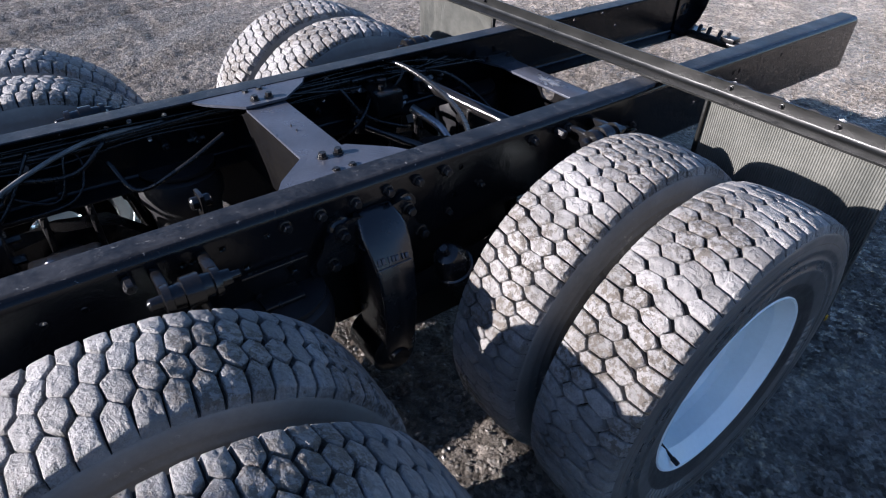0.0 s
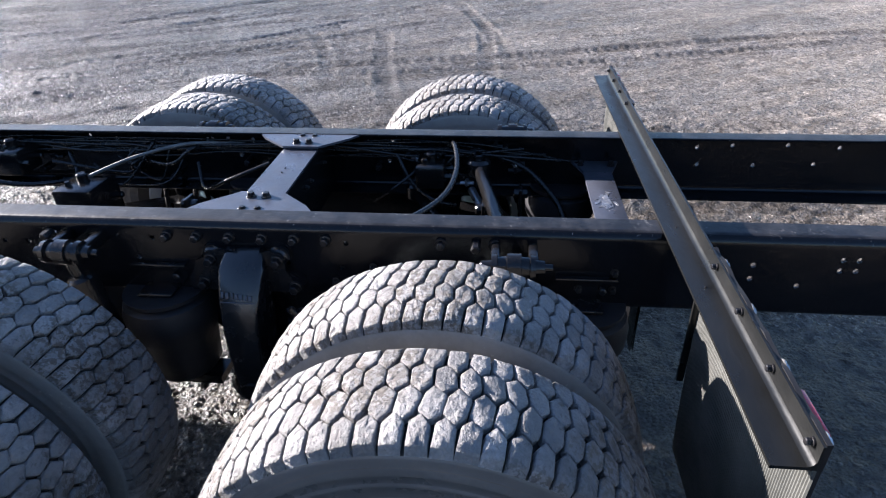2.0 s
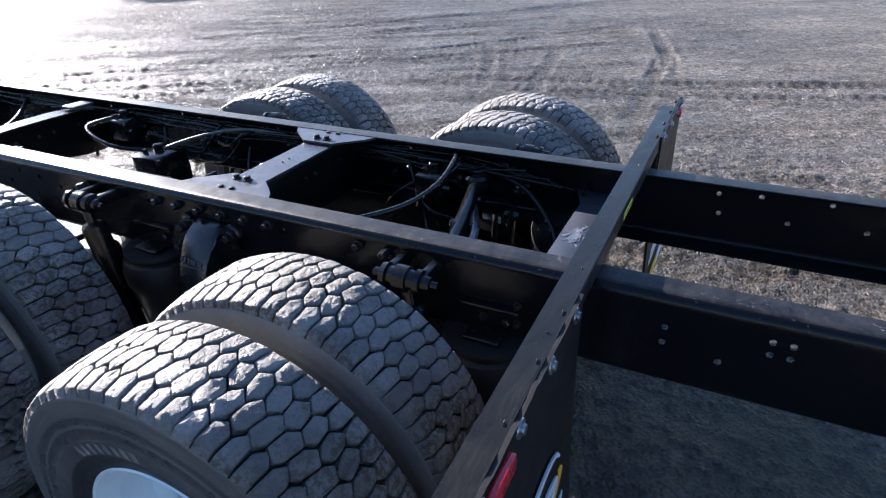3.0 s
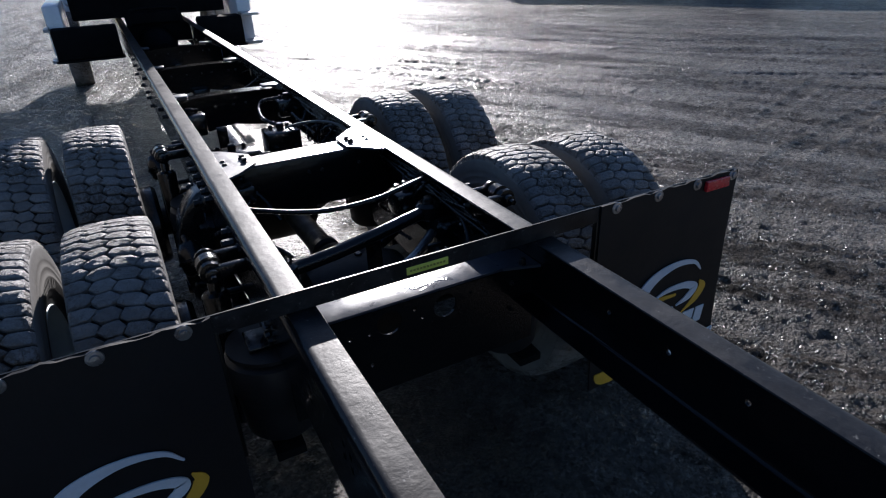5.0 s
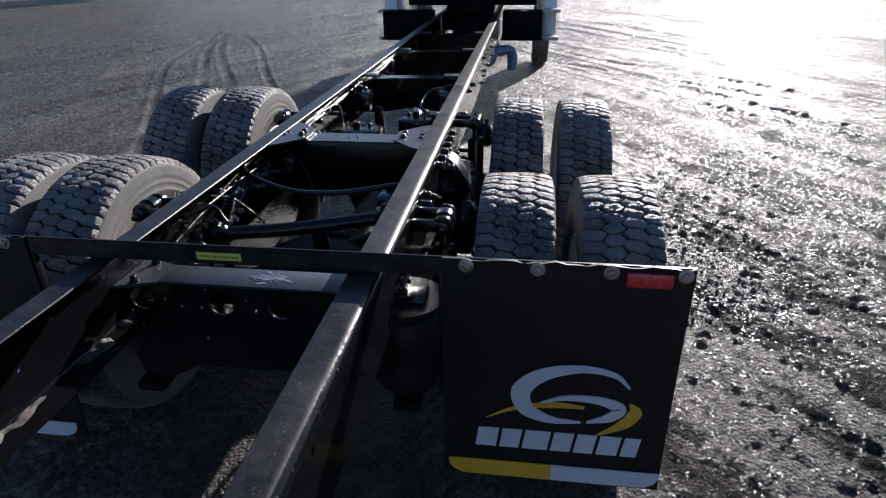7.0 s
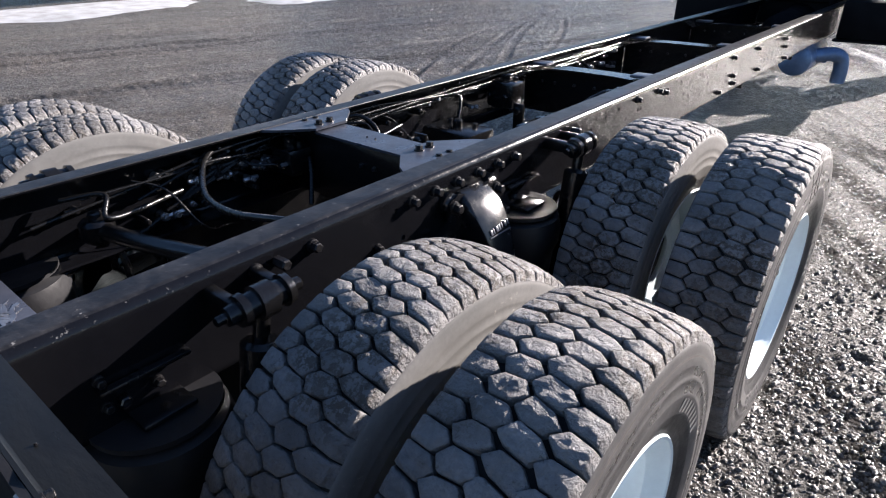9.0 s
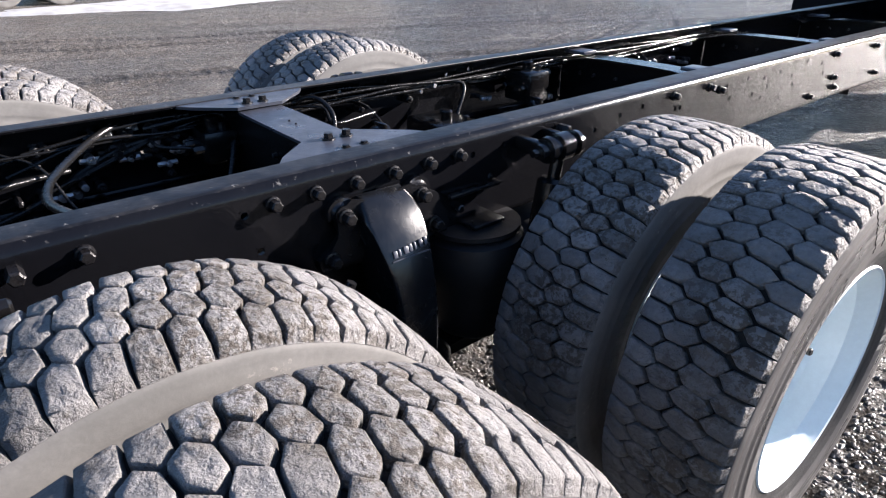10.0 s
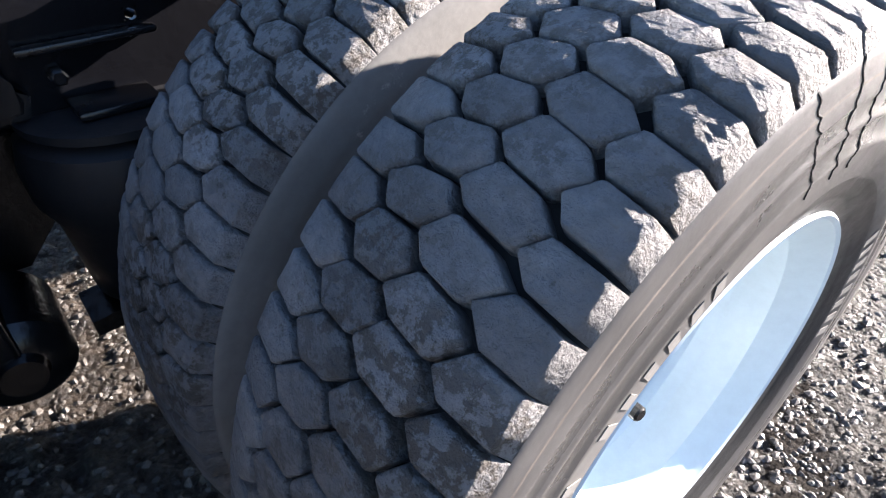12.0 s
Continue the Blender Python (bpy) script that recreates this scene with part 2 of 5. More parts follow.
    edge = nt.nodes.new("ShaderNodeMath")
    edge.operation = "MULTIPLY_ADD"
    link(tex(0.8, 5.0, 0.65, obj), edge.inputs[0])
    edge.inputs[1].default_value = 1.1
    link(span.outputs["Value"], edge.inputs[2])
    damp_shade = rng(edge.outputs[0], 0.75, 1.75, 1.0, 0.0)
    col = mixc(broad, (0.315, 0.277, 0.240), (0.235, 0.207, 0.181))
    col = mixc(patches, col, (0.185, 0.165, 0.145))
    col = mixc(lines, mixc(0.26, col, (0.075, 0.069, 0.064)), col)
    worn = rng(streak(1.7, 5.0, 0.62, 0.3), 0.43, 0.50)
    col = mixc(worn, mixc(0.22, col, (0.07, 0.065, 0.06)), col)
    col = mixc(rng(ruts, 0.15, 0.80, 0.0, 0.8), col, (0.060, 0.056, 0.052))
    col = mixc(clods, mixc(0.32, col, (0.055, 0.051, 0.047)), col)
    col = mixc(fine, mixc(0.36, col, (0.05, 0.046, 0.042)), col)
    shade = nt.nodes.new("ShaderNodeMath")
    shade.operation = "MULTIPLY"
    link(rng(small.outputs[0], 0, 1, 0.5, 1.5), shade.inputs[0])
    link(rng(large.outputs[0], 0, 1, 0.7, 1.3), shade.inputs[1])
    coarse = nt.nodes.new("ShaderNodeSeparateColor")
    link(cells(6.0, "Color"), coarse.inputs[0])
    rocky = nt.nodes.new("ShaderNodeMath")
    rocky.operation = "MULTIPLY"
    link(shade.outputs[0], rocky.inputs[0])
    link(mixf(broad, rng(coarse.outputs[0], 0, 1, 0.78, 1.24), rng(coarse.outputs[1], 0, 1, 0.88, 1.12)), rocky.inputs[1])
    side_tone = nt.nodes.new("ShaderNodeMath")      # the yard is paler on the truck's right side, darker far out on its left
    side_tone.operation = "MULTIPLY"
    link(rocky.outputs[0], side_tone.inputs[0])
    across = nt.nodes.new("ShaderNodeMath")
    across.operation = "MULTIPLY"
    link(rng(sep.outputs["X"], -1.0, 3.0, 1.0, 1.22), across.inputs[0])
    link(rng(sep.outputs["X"], -7.0, -2.0, 0.72, 1.0), across.inputs[1])
    link(across.outputs[0], side_tone.inputs[1])
    hsv = nt.nodes.new("ShaderNodeHueSaturation")
    link(side_tone.outputs[0], hsv.inputs["Value"])
    link(col, hsv.inputs["Color"])
    col = hsv.outputs[0]
    col = mixc(damp_shade, col, mixc(1.0, col, (0.38, 0.36, 0.335), "MULTIPLY"))
    span_x = nt.nodes.new("ShaderNodeMath")     # shade under the truck put into the ground colour, with a wet gloss
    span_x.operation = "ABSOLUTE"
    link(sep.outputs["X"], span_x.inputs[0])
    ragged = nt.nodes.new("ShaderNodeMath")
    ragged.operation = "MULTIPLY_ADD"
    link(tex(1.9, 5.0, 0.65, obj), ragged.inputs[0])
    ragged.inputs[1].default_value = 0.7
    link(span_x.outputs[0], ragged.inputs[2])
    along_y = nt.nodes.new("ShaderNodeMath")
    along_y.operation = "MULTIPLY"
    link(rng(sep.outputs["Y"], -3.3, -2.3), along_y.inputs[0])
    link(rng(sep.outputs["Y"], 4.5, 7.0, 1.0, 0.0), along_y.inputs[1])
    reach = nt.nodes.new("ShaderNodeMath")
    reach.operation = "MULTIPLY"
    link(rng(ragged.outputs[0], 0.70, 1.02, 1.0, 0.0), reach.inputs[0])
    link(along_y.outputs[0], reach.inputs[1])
    truck_shade = reach.outputs[0]
    col = mixc(truck_shade, col, mixc(1.0, col, (0.40, 0.36, 0.32), "MULTIPLY"))
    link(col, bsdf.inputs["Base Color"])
    dry_gloss = mixf(mixf(0.5, patches, broad), 0.88, 0.46)
    wet = rng(small.outputs[1], 0.60, 0.70)
    link(mixf(truck_shade, mixf(wet, mixf(damp_shade, dry_gloss, 0.62), 0.25), 0.36), bsdf.inputs["Roughness"])
    fleck = nt.nodes.new("ShaderNodeMath")
    fleck.operation = "MULTIPLY"
    link(wet, fleck.inputs[0])
    link(rng(tex(3.0, 4.0, 0.7, obj), 0.42, 0.58), fleck.inputs[1])
    sheen = mixf(fleck.outputs[0], mixf(rng(streak(2.6, 5.0, 0.7, 0.3), 0.485, 0.555), 0.015, 0.28), 0.5)
    sheen = mixf(rng(sep.outputs["X"], 0.0, 6.0), sheen, mixf(0.60, sheen, 0.0))
    sheen = mixf(rng(sep.outputs["X"], -7.0, -2.0, 0.22, 0.0), sheen, 0.4)
    link(mixf(truck_shade, sheen, 0.36), bsdf.inputs["Specular IOR Level"])
    bsdf.inputs["Diffuse Roughness"].default_value = 0.9
    normal = None
    for height, strength, dist in ((streak(2.2, 6.0, 0.75, 0.3), 0.45, 0.045), (tex(5.5, 6.0, 0.72, obj), 0.8, 0.038), (tex(13.0, 8.0, 0.78, obj), 1.0, 0.05),
                                   (rng(cells(24.0), 0.05, 0.7, 1.0, 0.0), 0.35, 0.010), (rng(cells(58.0), 0.05, 0.75, 1.0, 0.0), 0.8, 0.010)):
        bump = nt.nodes.new("ShaderNodeBump")
        bump.inputs["Strength"].default_value, bump.inputs["Distance"].default_value = strength, dist
        link(height, bump.inputs["Height"])
        if normal:
            link(normal, bump.inputs["Normal"])
        normal = bump.outputs[0]
    link(normal, bsdf.inputs["Normal"])
    return m


M_GROUND = ground_material()


# ---- building helpers ----
def finish(name, mesh, mat, parent=None, label="", smooth=35.0):
    for f in ([mat] if not isinstance(mat, (list, tuple)) else mat):
        mesh.materials.append(f)
    if smooth:
        mesh.polygons.foreach_set("use_smooth", [True] * len(mesh.polygons))
        if smooth < 180:
            mesh.set_sharp_from_angle(angle=radians(smooth))
    ob = new(name, mesh)
    ob.parent = parent
    if label:
        tagged(ob, label)
    return ob


def part(name, bm, mat, parent=None, label="", smooth=35.0, turn_out=True):
    """One bmesh as one mesh object under a thing or a part."""
    if turn_out:
        bmesh.ops.recalc_face_normals(bm, faces=bm.faces)
    mesh = bpy.data.meshes.new(name)
    bm.to_mesh(mesh)
    bm.free()
    return finish(name, mesh, mat, parent, label, smooth)


def empty(name, m=Matrix()):
    ob = new(name)
    ob.empty_display_size = 0.1
    ob.matrix_world = m
    return ob


def add_box(bm, lo, hi, bevel=0.0, m=None):
    b = bmesh.new()
    bmesh.ops.create_cube(b, size=1.0)
    lo, hi = Vector(lo), Vector(hi)
    for v in b.verts:
        v.co = Vector([(lo[i] + hi[i]) / 2 + v.co[i] * (hi[i] - lo[i]) for i in range(3)])
    if bevel:
        bmesh.ops.bevel(b, geom=b.edges[:], offset=bevel, segments=2, affect="EDGES", profile=0.5)
    merge(bm, b, m)


def merge(bm, b, m=None):
    if m is not None:
        bmesh.ops.transform(b, matrix=m, verts=b.verts)
    index = {v: bm.verts.new(v.co) for v in b.verts}
    for f in b.faces:
        try:
            nf = bm.faces.new([index[v] for v in f.verts])
            nf.material_index = f.material_index
        except ValueError:
            pass
    b.free()


def add_lathe(bm, profile, seg=48, m=None, skip=None, mat_of=None):
    """Turns a profile of (along, radius) round the x axis. skip(i, k) leaves a face out."""
    rings = []
    for a, r in profile:
        rings.append([bm.verts.new((a, r * math.cos(2 * math.pi * k / seg), r * math.sin(2 * math.pi * k / seg))) for k in range(seg)])
    verts = [v for ring in rings for v in ring]
    for i in range(len(rings) - 1):
        for k in range(seg):
            if skip and skip(i, k):
                continue
            q = [rings[i][k], rings[i][(k + 1) % seg], rings[i + 1][(k + 1) % seg], rings[i + 1][k]]
            try:
                f = bm.faces.new(q)
                if mat_of:
                    f.material_index = mat_of(i)
            except ValueError:
                pass
    if m is not None:
        bmesh.ops.transform(bm, matrix=m, verts=verts)
    return rings


def along(p0, p1):
    """A pose that carries the x axis from p0 towards p1."""
    d = Vector(p1) - Vector(p0)
    return Matrix.Translation(p0) @ d.to_track_quat("X", "Z").to_matrix().to_4x4(), d.length


def add_rod(bm, p0, p1, r, seg=14, chamfer=0.0):
    m, n = along(p0, p1)
    c = chamfer or min(r * 0.25, n * 0.2)
    add_lathe(bm, [(0, 0.0001), (0, r - c), (c, r), (n - c, r), (n, r - c), (n, 0.0001)], seg, m)


def add_bolt(bm, p, d, r=0.014, h=0.012):
    """A flanged hexagon head at p, standing out along d."""
    m, _ = along(p, Vector(p) + Vector(d))
    add_lathe(bm, [(0, 0.0001), (0, r * 1.35), (h * 0.25, r * 1.3), (h * 0.3, r)], 12, m)
    add_lathe(bm, [(h * 0.3, r), (h * 0.9, r), (h, r * 0.8), (h, 0.0001)], 6, m)


def smooth_line(points, steps=8):
    pts = [Vector(p) for p in points]
    pts = [pts[0] * 2 - pts[1]] + pts + [pts[-1] * 2 - pts[-2]]
    out = []
    for i in range(1, len(pts) - 2):
        for k in range(steps):
            t = k / steps
            a, b, c, d = pts[i - 1:i + 3]
            out.append(0.5 * ((2 * b) + (c - a) * t + (2 * a - 5 * b + 4 * c - d) * t * t + (3 * b - a - 3 * c + d) * t ** 3))
    return out + [pts[-2]]


def add_tube(bm, points, r, seg=8, steps=8):
    line = smooth_line(points, steps)
    prev = None
    up = Vector((0.13, 0.21, 0.97)).normalized()
    for i, p in enumerate(line):
        d = (line[min(i + 1, len(line) - 1)] - line[max(i - 1, 0)]).normalized()
        s = d.cross(up)
        s = s.normalized() if s.length > 0.05 else d.cross(Vector((1, 0, 0))).normalized()
        u = s.cross(d).normalized()
        ring = [bm.verts.new(p + r * (math.cos(a) * s + math.sin(a) * u)) for a in [2 * math.pi * k / seg for k in range(seg)]]
        if prev:
            for k in range(seg):
                bm.faces.new((prev[k], prev[(k + 1) % seg], ring[(k + 1) % seg], ring[k]))
        else:
            bm.faces.new(ring[::-1])
        prev = ring
    bm.faces.new(prev)


def add_prism(bm, outline, m, depth):
    """An outline of (x, y) pairs, raised by depth along z, carried by m."""
    lo = [bm.verts.new(m @ Vector((x, y, 0))) for x, y in outline]
    hi = [bm.verts.new(m @ Vector((x, y, depth))) for x, y in outline]
    n = len(outline)
    bm.faces.new(lo[::-1])
    bm.faces.new(hi)
    for i in range(n):
        bm.faces.new((lo[i], lo[(i + 1) % n], hi[(i + 1) % n], hi[i]))


def add_profile(bm, outline, y0, y1):
    """A section of (x, z) pairs drawn out along y."""
    add_prism(bm, [(x, z) for x, z in outline], Matrix(((1, 0, 0, 0), (0, 0, 1, y0), (0, 1, 0, 0), (0, 0, 0, 1))), y1 - y0)


def arc(cx, cy, r, a0, a1, n=6):
    return [(cx + r * math.cos(radians(a0 + (a1 - a0) * i / n)), cy + r * math.sin(radians(a0 + (a1 - a0) * i / n))) for i in range(n + 1)]


# ---- ground ----
LATTICE = [np.random.RandomState(n).rand(256, 256) for n in range(14)]


def value_noise(x, y, seed):
    table = LATTICE[seed]
    xi, yi = np.floor(x).astype(int), np.floor(y).astype(int)
    fx, fy = x - xi, y - yi
    fx, fy = fx * fx * (3 - 2 * fx), fy * fy * (3 - 2 * fy)
    a, b = table[xi % 256, yi % 256], table[(xi + 1) % 256, yi % 256]
    c, d = table[xi % 256, (yi + 1) % 256], table[(xi + 1) % 256, (yi + 1) % 256]
    return (a * (1 - fx) + b * fx) * (1 - fy) + (c * (1 - fx) + d * fx) * fy - 0.5


RUTS = ((4.5, 5.06, 42, 0.11, 9.0), (4.9, 5.5, 42, 0.10, 9.0), (2.3, 12.0, 27, 0.13, 14.0), (2.9, 12.4, 27, 0.12, 14.0), (4.4, 11.8, 29, 0.13, 15.0), (2.2, 6.75, 33, 0.11, 8.0), (2.75, 7.0, 33, 0.10, 8.0),
        (2.0, -0.67, 13, 0.10, 3.4), (2.65, -0.4, 10, 0.11, 4.2), (6.1, -2.8, 14, 0.12, 7.0), (6.7, -2.6, 14, 0.12, 7.0), (5.6, 7.5, 40, 0.14, 9.0), (8.5, 6.0, 52, 0.14, 8.0),
        (-10.0, 1.6, -16, 0.15, 12.0), (-9.2, 1.4, -16, 0.14, 12.0), (-6.4, 0.0, -12, 0.13, 8.0), (-5.2, 4.0, -20, 0.12, 8.0), (-3.3, -1.0, -6, 0.12, 5.0),
        (1.78, -1.3, 6, 0.10, 2.2), (2.35, -1.6, 12, 0.11, 2.6), (2.95, -1.0, 16, 0.11, 3.0), (-4.5, 6.8, 24, 0.07, 8.0), (-3.85, 6.5, 25, 0.07, 8.0), (-5.2, 7.2, 22, 0.06, 8.0), (-3.3, 6.9, 27, 0.06, 6.0), (5.95, 0.78, -76, 0.10, 1.8), (6.3, 1.75, -68, 0.09, 1.6), (6.27, -0.46, -88, 0.10, 1.8), (8.2, -0.4, -80, 0.10, 2.0))


def rut_depth(x, y, lugs=False):
    """Wheel ruts: how deep in a rut, and how far up its pressed-out edge. Each rut is (x, y, turn, half width, half length)."""
    deep, ridge = np.zeros_like(x), np.zeros_like(x)
    for n, (x0, y0, turn, w, reach) in enumerate(RUTS):
        c, s = math.cos(radians(turn)), math.sin(radians(turn))
        u, v = (x - x0) * c + (y - y0) * s, -(x - x0) * s + (y - y0) * c
        d = (u - 0.012 * v * v * (1 if n % 2 else -0.6) - 0.10 * np.sin(v * 0.7 + n)) / w
        fade = np.exp(-(v / reach) ** 4) * (0.75 + 0.5 * value_noise(v * 1.6 + n, u * 2.0, 12))
        lug = 0.75 + 0.25 * np.sin(v * 2 * math.pi / 0.15 + 2.0 * np.abs(d)) if lugs else 1.0
        deep = np.maximum(deep, np.exp(-d ** 4) * fade * lug)
        ridge = np.maximum(ridge, np.exp(-(np.abs(d) - 1.5) ** 2 * 4) * fade)
    return deep, ridge


def ground_height(x, y):
    near = np.exp(-((np.abs(x) / 15.0) ** 4) - ((np.abs(y) / 15.0) ** 4))
    close = np.exp(-((np.abs(x - 0.6) / 4.2) ** 4) - ((np.abs(y) / 4.6) ** 4))
    z = 0.05 * value_noise(x * 0.35 + 9, y * 0.3, 1) + 0.030 * value_noise(x * 1.3 + y * 0.5, y * 0.35, 2)
    z = z + near * (0.014 * value_noise(x * 3.4 + y * 1.6, y * 0.7 - x * 0.4, 8) + 0.012 * value_noise(x * 4.1, y * 2.6, 3) + 0.010 * value_noise(x * 8, y * 7, 4) + 0.006 * value_noise(x * 15, y * 14, 9))
    z = z + close * (0.011 * value_noise(x * 19 + y * 4, y * 17, 5) + 0.014 * value_noise(x * 37, y * 33 + x * 6, 6))
    side = np.clip((x - 0.95) / 0.6, 0, 1) * close      # coarser broken clods beside the truck
    wx, wy = x + 0.05 * value_noise(x * 9, y * 9, 0), y + 0.05 * value_noise(x * 9 + 40, y * 9, 0)
    u, v = wx * 0.84 + wy * 0.545, wy * 0.84 - wx * 0.545
    z = z + side * (0.013 * value_noise(u * 24, v * 7, 13) + 0.011 * value_noise(u * 41, v * 17, 7))
    loose = np.exp(-((x - 2.1) / 1.0) ** 4 - ((y - 1.5) / 1.5) ** 4)
    z = z + loose * (0.014 * value_noise(x * 26, y * 24 + x * 5, 10) + 0.014 * value_noise(x * 41 + y * 7, y * 38, 11))
    under = np.exp(-((np.abs(x) / 1.5) ** 6) - ((np.abs(y - 2) / 7.0) ** 8))
    z = z * (1 - 0.45 * under)
    churned = np.exp(-(x / 1.05) ** 6 - ((y - 0.25) / 0.75) ** 6)      # mud churned up between the wheels
    z = z + churned * (0.018 * value_noise(x * 23 + y * 6, y * 21, 10) + 0.017 * value_noise(x * 39, y * 43 - x * 5, 11))
    deep, ridge = rut_depth(x, y, True)
    u, v = (x - 1.38) * 0.679 + (y + 1.24) * 0.734, -(x - 1.38) * 0.734 + (y + 1.24) * 0.679
    scrape = np.exp(-(v / 0.022) ** 2) * ((u > -0.1) & (u < 1.3)) * (0.5 + value_noise(u * 14, v * 9, 3))   # a low scraped-up line
    z = z + 0.020 * scrape
    return z - ((0.026 - 0.020 * close) * deep - (0.018 - 0.011 * close) * ridge) * (1 - under) - 0.010 - 0.0175 * np.clip(x, -1.35, 1.35)


def axis_steps(a, b, step, far):
    """Even steps from a to b, then slowly widening, then fast ones out to the horizon."""
    core = list(np.arange(a, b + step / 2, step))
    out, s = [0.0], step
    while out[-1] < far:
        s *= 1.0065 if out[-1] < 11 else 1.09
        out.append(out[-1] + s)
    out = np.array(out[1:])
    return np.concatenate([a - out[::-1], core, b + out])


def build_ground():
    xs, ys = axis_steps(-2.2, 3.6, 0.018, 420), axis_steps(-3.0, 3.4, 0.019, 420)
    gx, gy = np.meshgrid(xs, ys, indexing="ij")
    co = np.stack([gx, gy, ground_height(gx, gy)], axis=-1).reshape(-1, 3)
    nx, ny = len(xs), len(ys)
    i = np.arange(nx - 1)[:, None] * ny + np.arange(ny - 1)[None, :]
    quads = np.stack([i, i + ny, i + ny + 1, i + 1], axis=-1).reshape(-1, 4)
    mesh = bpy.data.meshes.new("ground")
    mesh.vertices.add(len(co))
    mesh.vertices.foreach_set("co", co.astype(np.float32).ravel())
    mesh.loops.add(quads.size)
    mesh.loops.foreach_set("vertex_index", quads.astype(np.int32).ravel())
    mesh.polygons.add(len(quads))
    mesh.polygons.foreach_set("loop_start", np.arange(0, quads.size, 4, dtype=np.int32))
    mesh.update(calc_edges=True)
    rut = mesh.attributes.new("rut", "FLOAT", "POINT")
    rut.data.foreach_set("value", rut_depth(gx, gy, True)[0].astype(np.float32).ravel())
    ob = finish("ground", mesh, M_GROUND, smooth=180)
    tagged(ob, "grey-brown packed gravel yard with wet patches, wheel tracks and shade coloured under the truck", "ground", kind="structure")


def build_stones():
    rs = np.random.RandomState(4)
    b = bmesh.new()
    bmesh.ops.create_icosphere(b, subdivisions=1, radius=1.0)
    base = np.array([v.co[:] for v in b.verts])
    tris = np.array([[v.index for v in f.verts] for f in b.faces])
    b.free()
    n, under = 13000, 4000                      # the last ones lie in the churned mud between the wheels
    x = np.concatenate([1.1 + np.abs(rs.normal(0, 0.65, 6800)), rs.uniform(-2.4, 1.3, 2200), rs.uniform(-0.95, 1.05, under)])
    y = np.concatenate([0.15 + np.abs(rs.normal(0, 1.1, 6800)), rs.uniform(-3.4, 3.2, 2200), rs.uniform(-0.5, 1.0, under)])
    s = np.where(np.arange(n) < 6800, 0.003 + 0.009 * rs.rand(n) ** 2.4, 0.003 + 0.006 * rs.rand(n) ** 2.2) + np.where(np.arange(n) >= n - under, 0.0025, 0.0)
    z = ground_height(x, y) - s * 0.2
    cos = base[None] * (s[:, None] * rs.uniform(0.7, 1.3, (n, 3)) * (1.15, 1.15, 0.75))[:, None, :] * (1 + 0.25 * rs.uniform(-1, 1, (n, len(base), 1))) + np.stack([x, y, z], -1)[:, None, :]
    faces = tris[None] + (np.arange(n) * len(base))[:, None, None]
    mesh = bpy.data.meshes.new("loose_stones")
    mesh.from_pydata(cos.reshape(-1, 3).tolist(), [], faces.reshape(-1, 3).tolist())
    tagged(finish("loose_stones", mesh, M_STONE, smooth=0), "loose grey stones scattered over the gravel yard", "gravel", kind="stuff")


build_ground()
build_stones()


def snow_patch(cx, cy, rx, ry, seed):
    rs = np.random.RandomState(seed)
    bm = bmesh.new()
    n, rings = 40, 7
    wob = [1 + 0.35 * float(value_noise(np.array([math.cos(6.283 * k / n) * 1.7 + seed]), np.array([math.sin(6.283 * k / n) * 1.7]), 7)[0]) * 2 for k in range(n)]
    base = float(ground_height(np.array([cx]), np.array([cy]))[0])
    prev = None
    for i in range(rings):
        f = 1 - i / rings
        ring = [bm.verts.new((cx + rx * f * wob[k] * math.cos(6.283 * k / n), cy + ry * f * wob[k] * math.sin(6.283 * k / n),
                              base - 0.04 + 0.085 * (1 - f ** 3) + 0.02 * rs.rand())) for k in range(n)]
        if prev:
            for k in range(n):
                bm.faces.new((prev[k], prev[(k + 1) % n], ring[(k + 1) % n], ring[k]))
        prev = ring
    bm.faces.new(prev)
    tagged(part("snow_patch", bm, M_SNOW, smooth=180), "low patch of old dirty snow on the yard", "snow", "snow patches")


for spec in ((-16.2, 4.8, 2.1, 4.0, 3), (-14.6, 10.6, 1.5, 1.5, 5), (-13.6, 25.6, 2.0, 0.8, 7), (17.2, 12.0, 3.0, 1.2, 8), (13.0, -5.9, 1.3, 0.5, 11), (-18.0, 29.5, 5.0, 1.2, 13)):
    snow_patch(*spec)


# ---- the truck: wheels ----
TYRE_R, AXLES, RAIL_TOP, RAIL_LOW, RAIL_X = 0.512, (0.66, -0.66), 0.99, 0.727, 0.43
truck = empty("truck_chassis")
tagged(truck, "bare black truck chassis with dual rear wheels on a gravel yard", "truck")


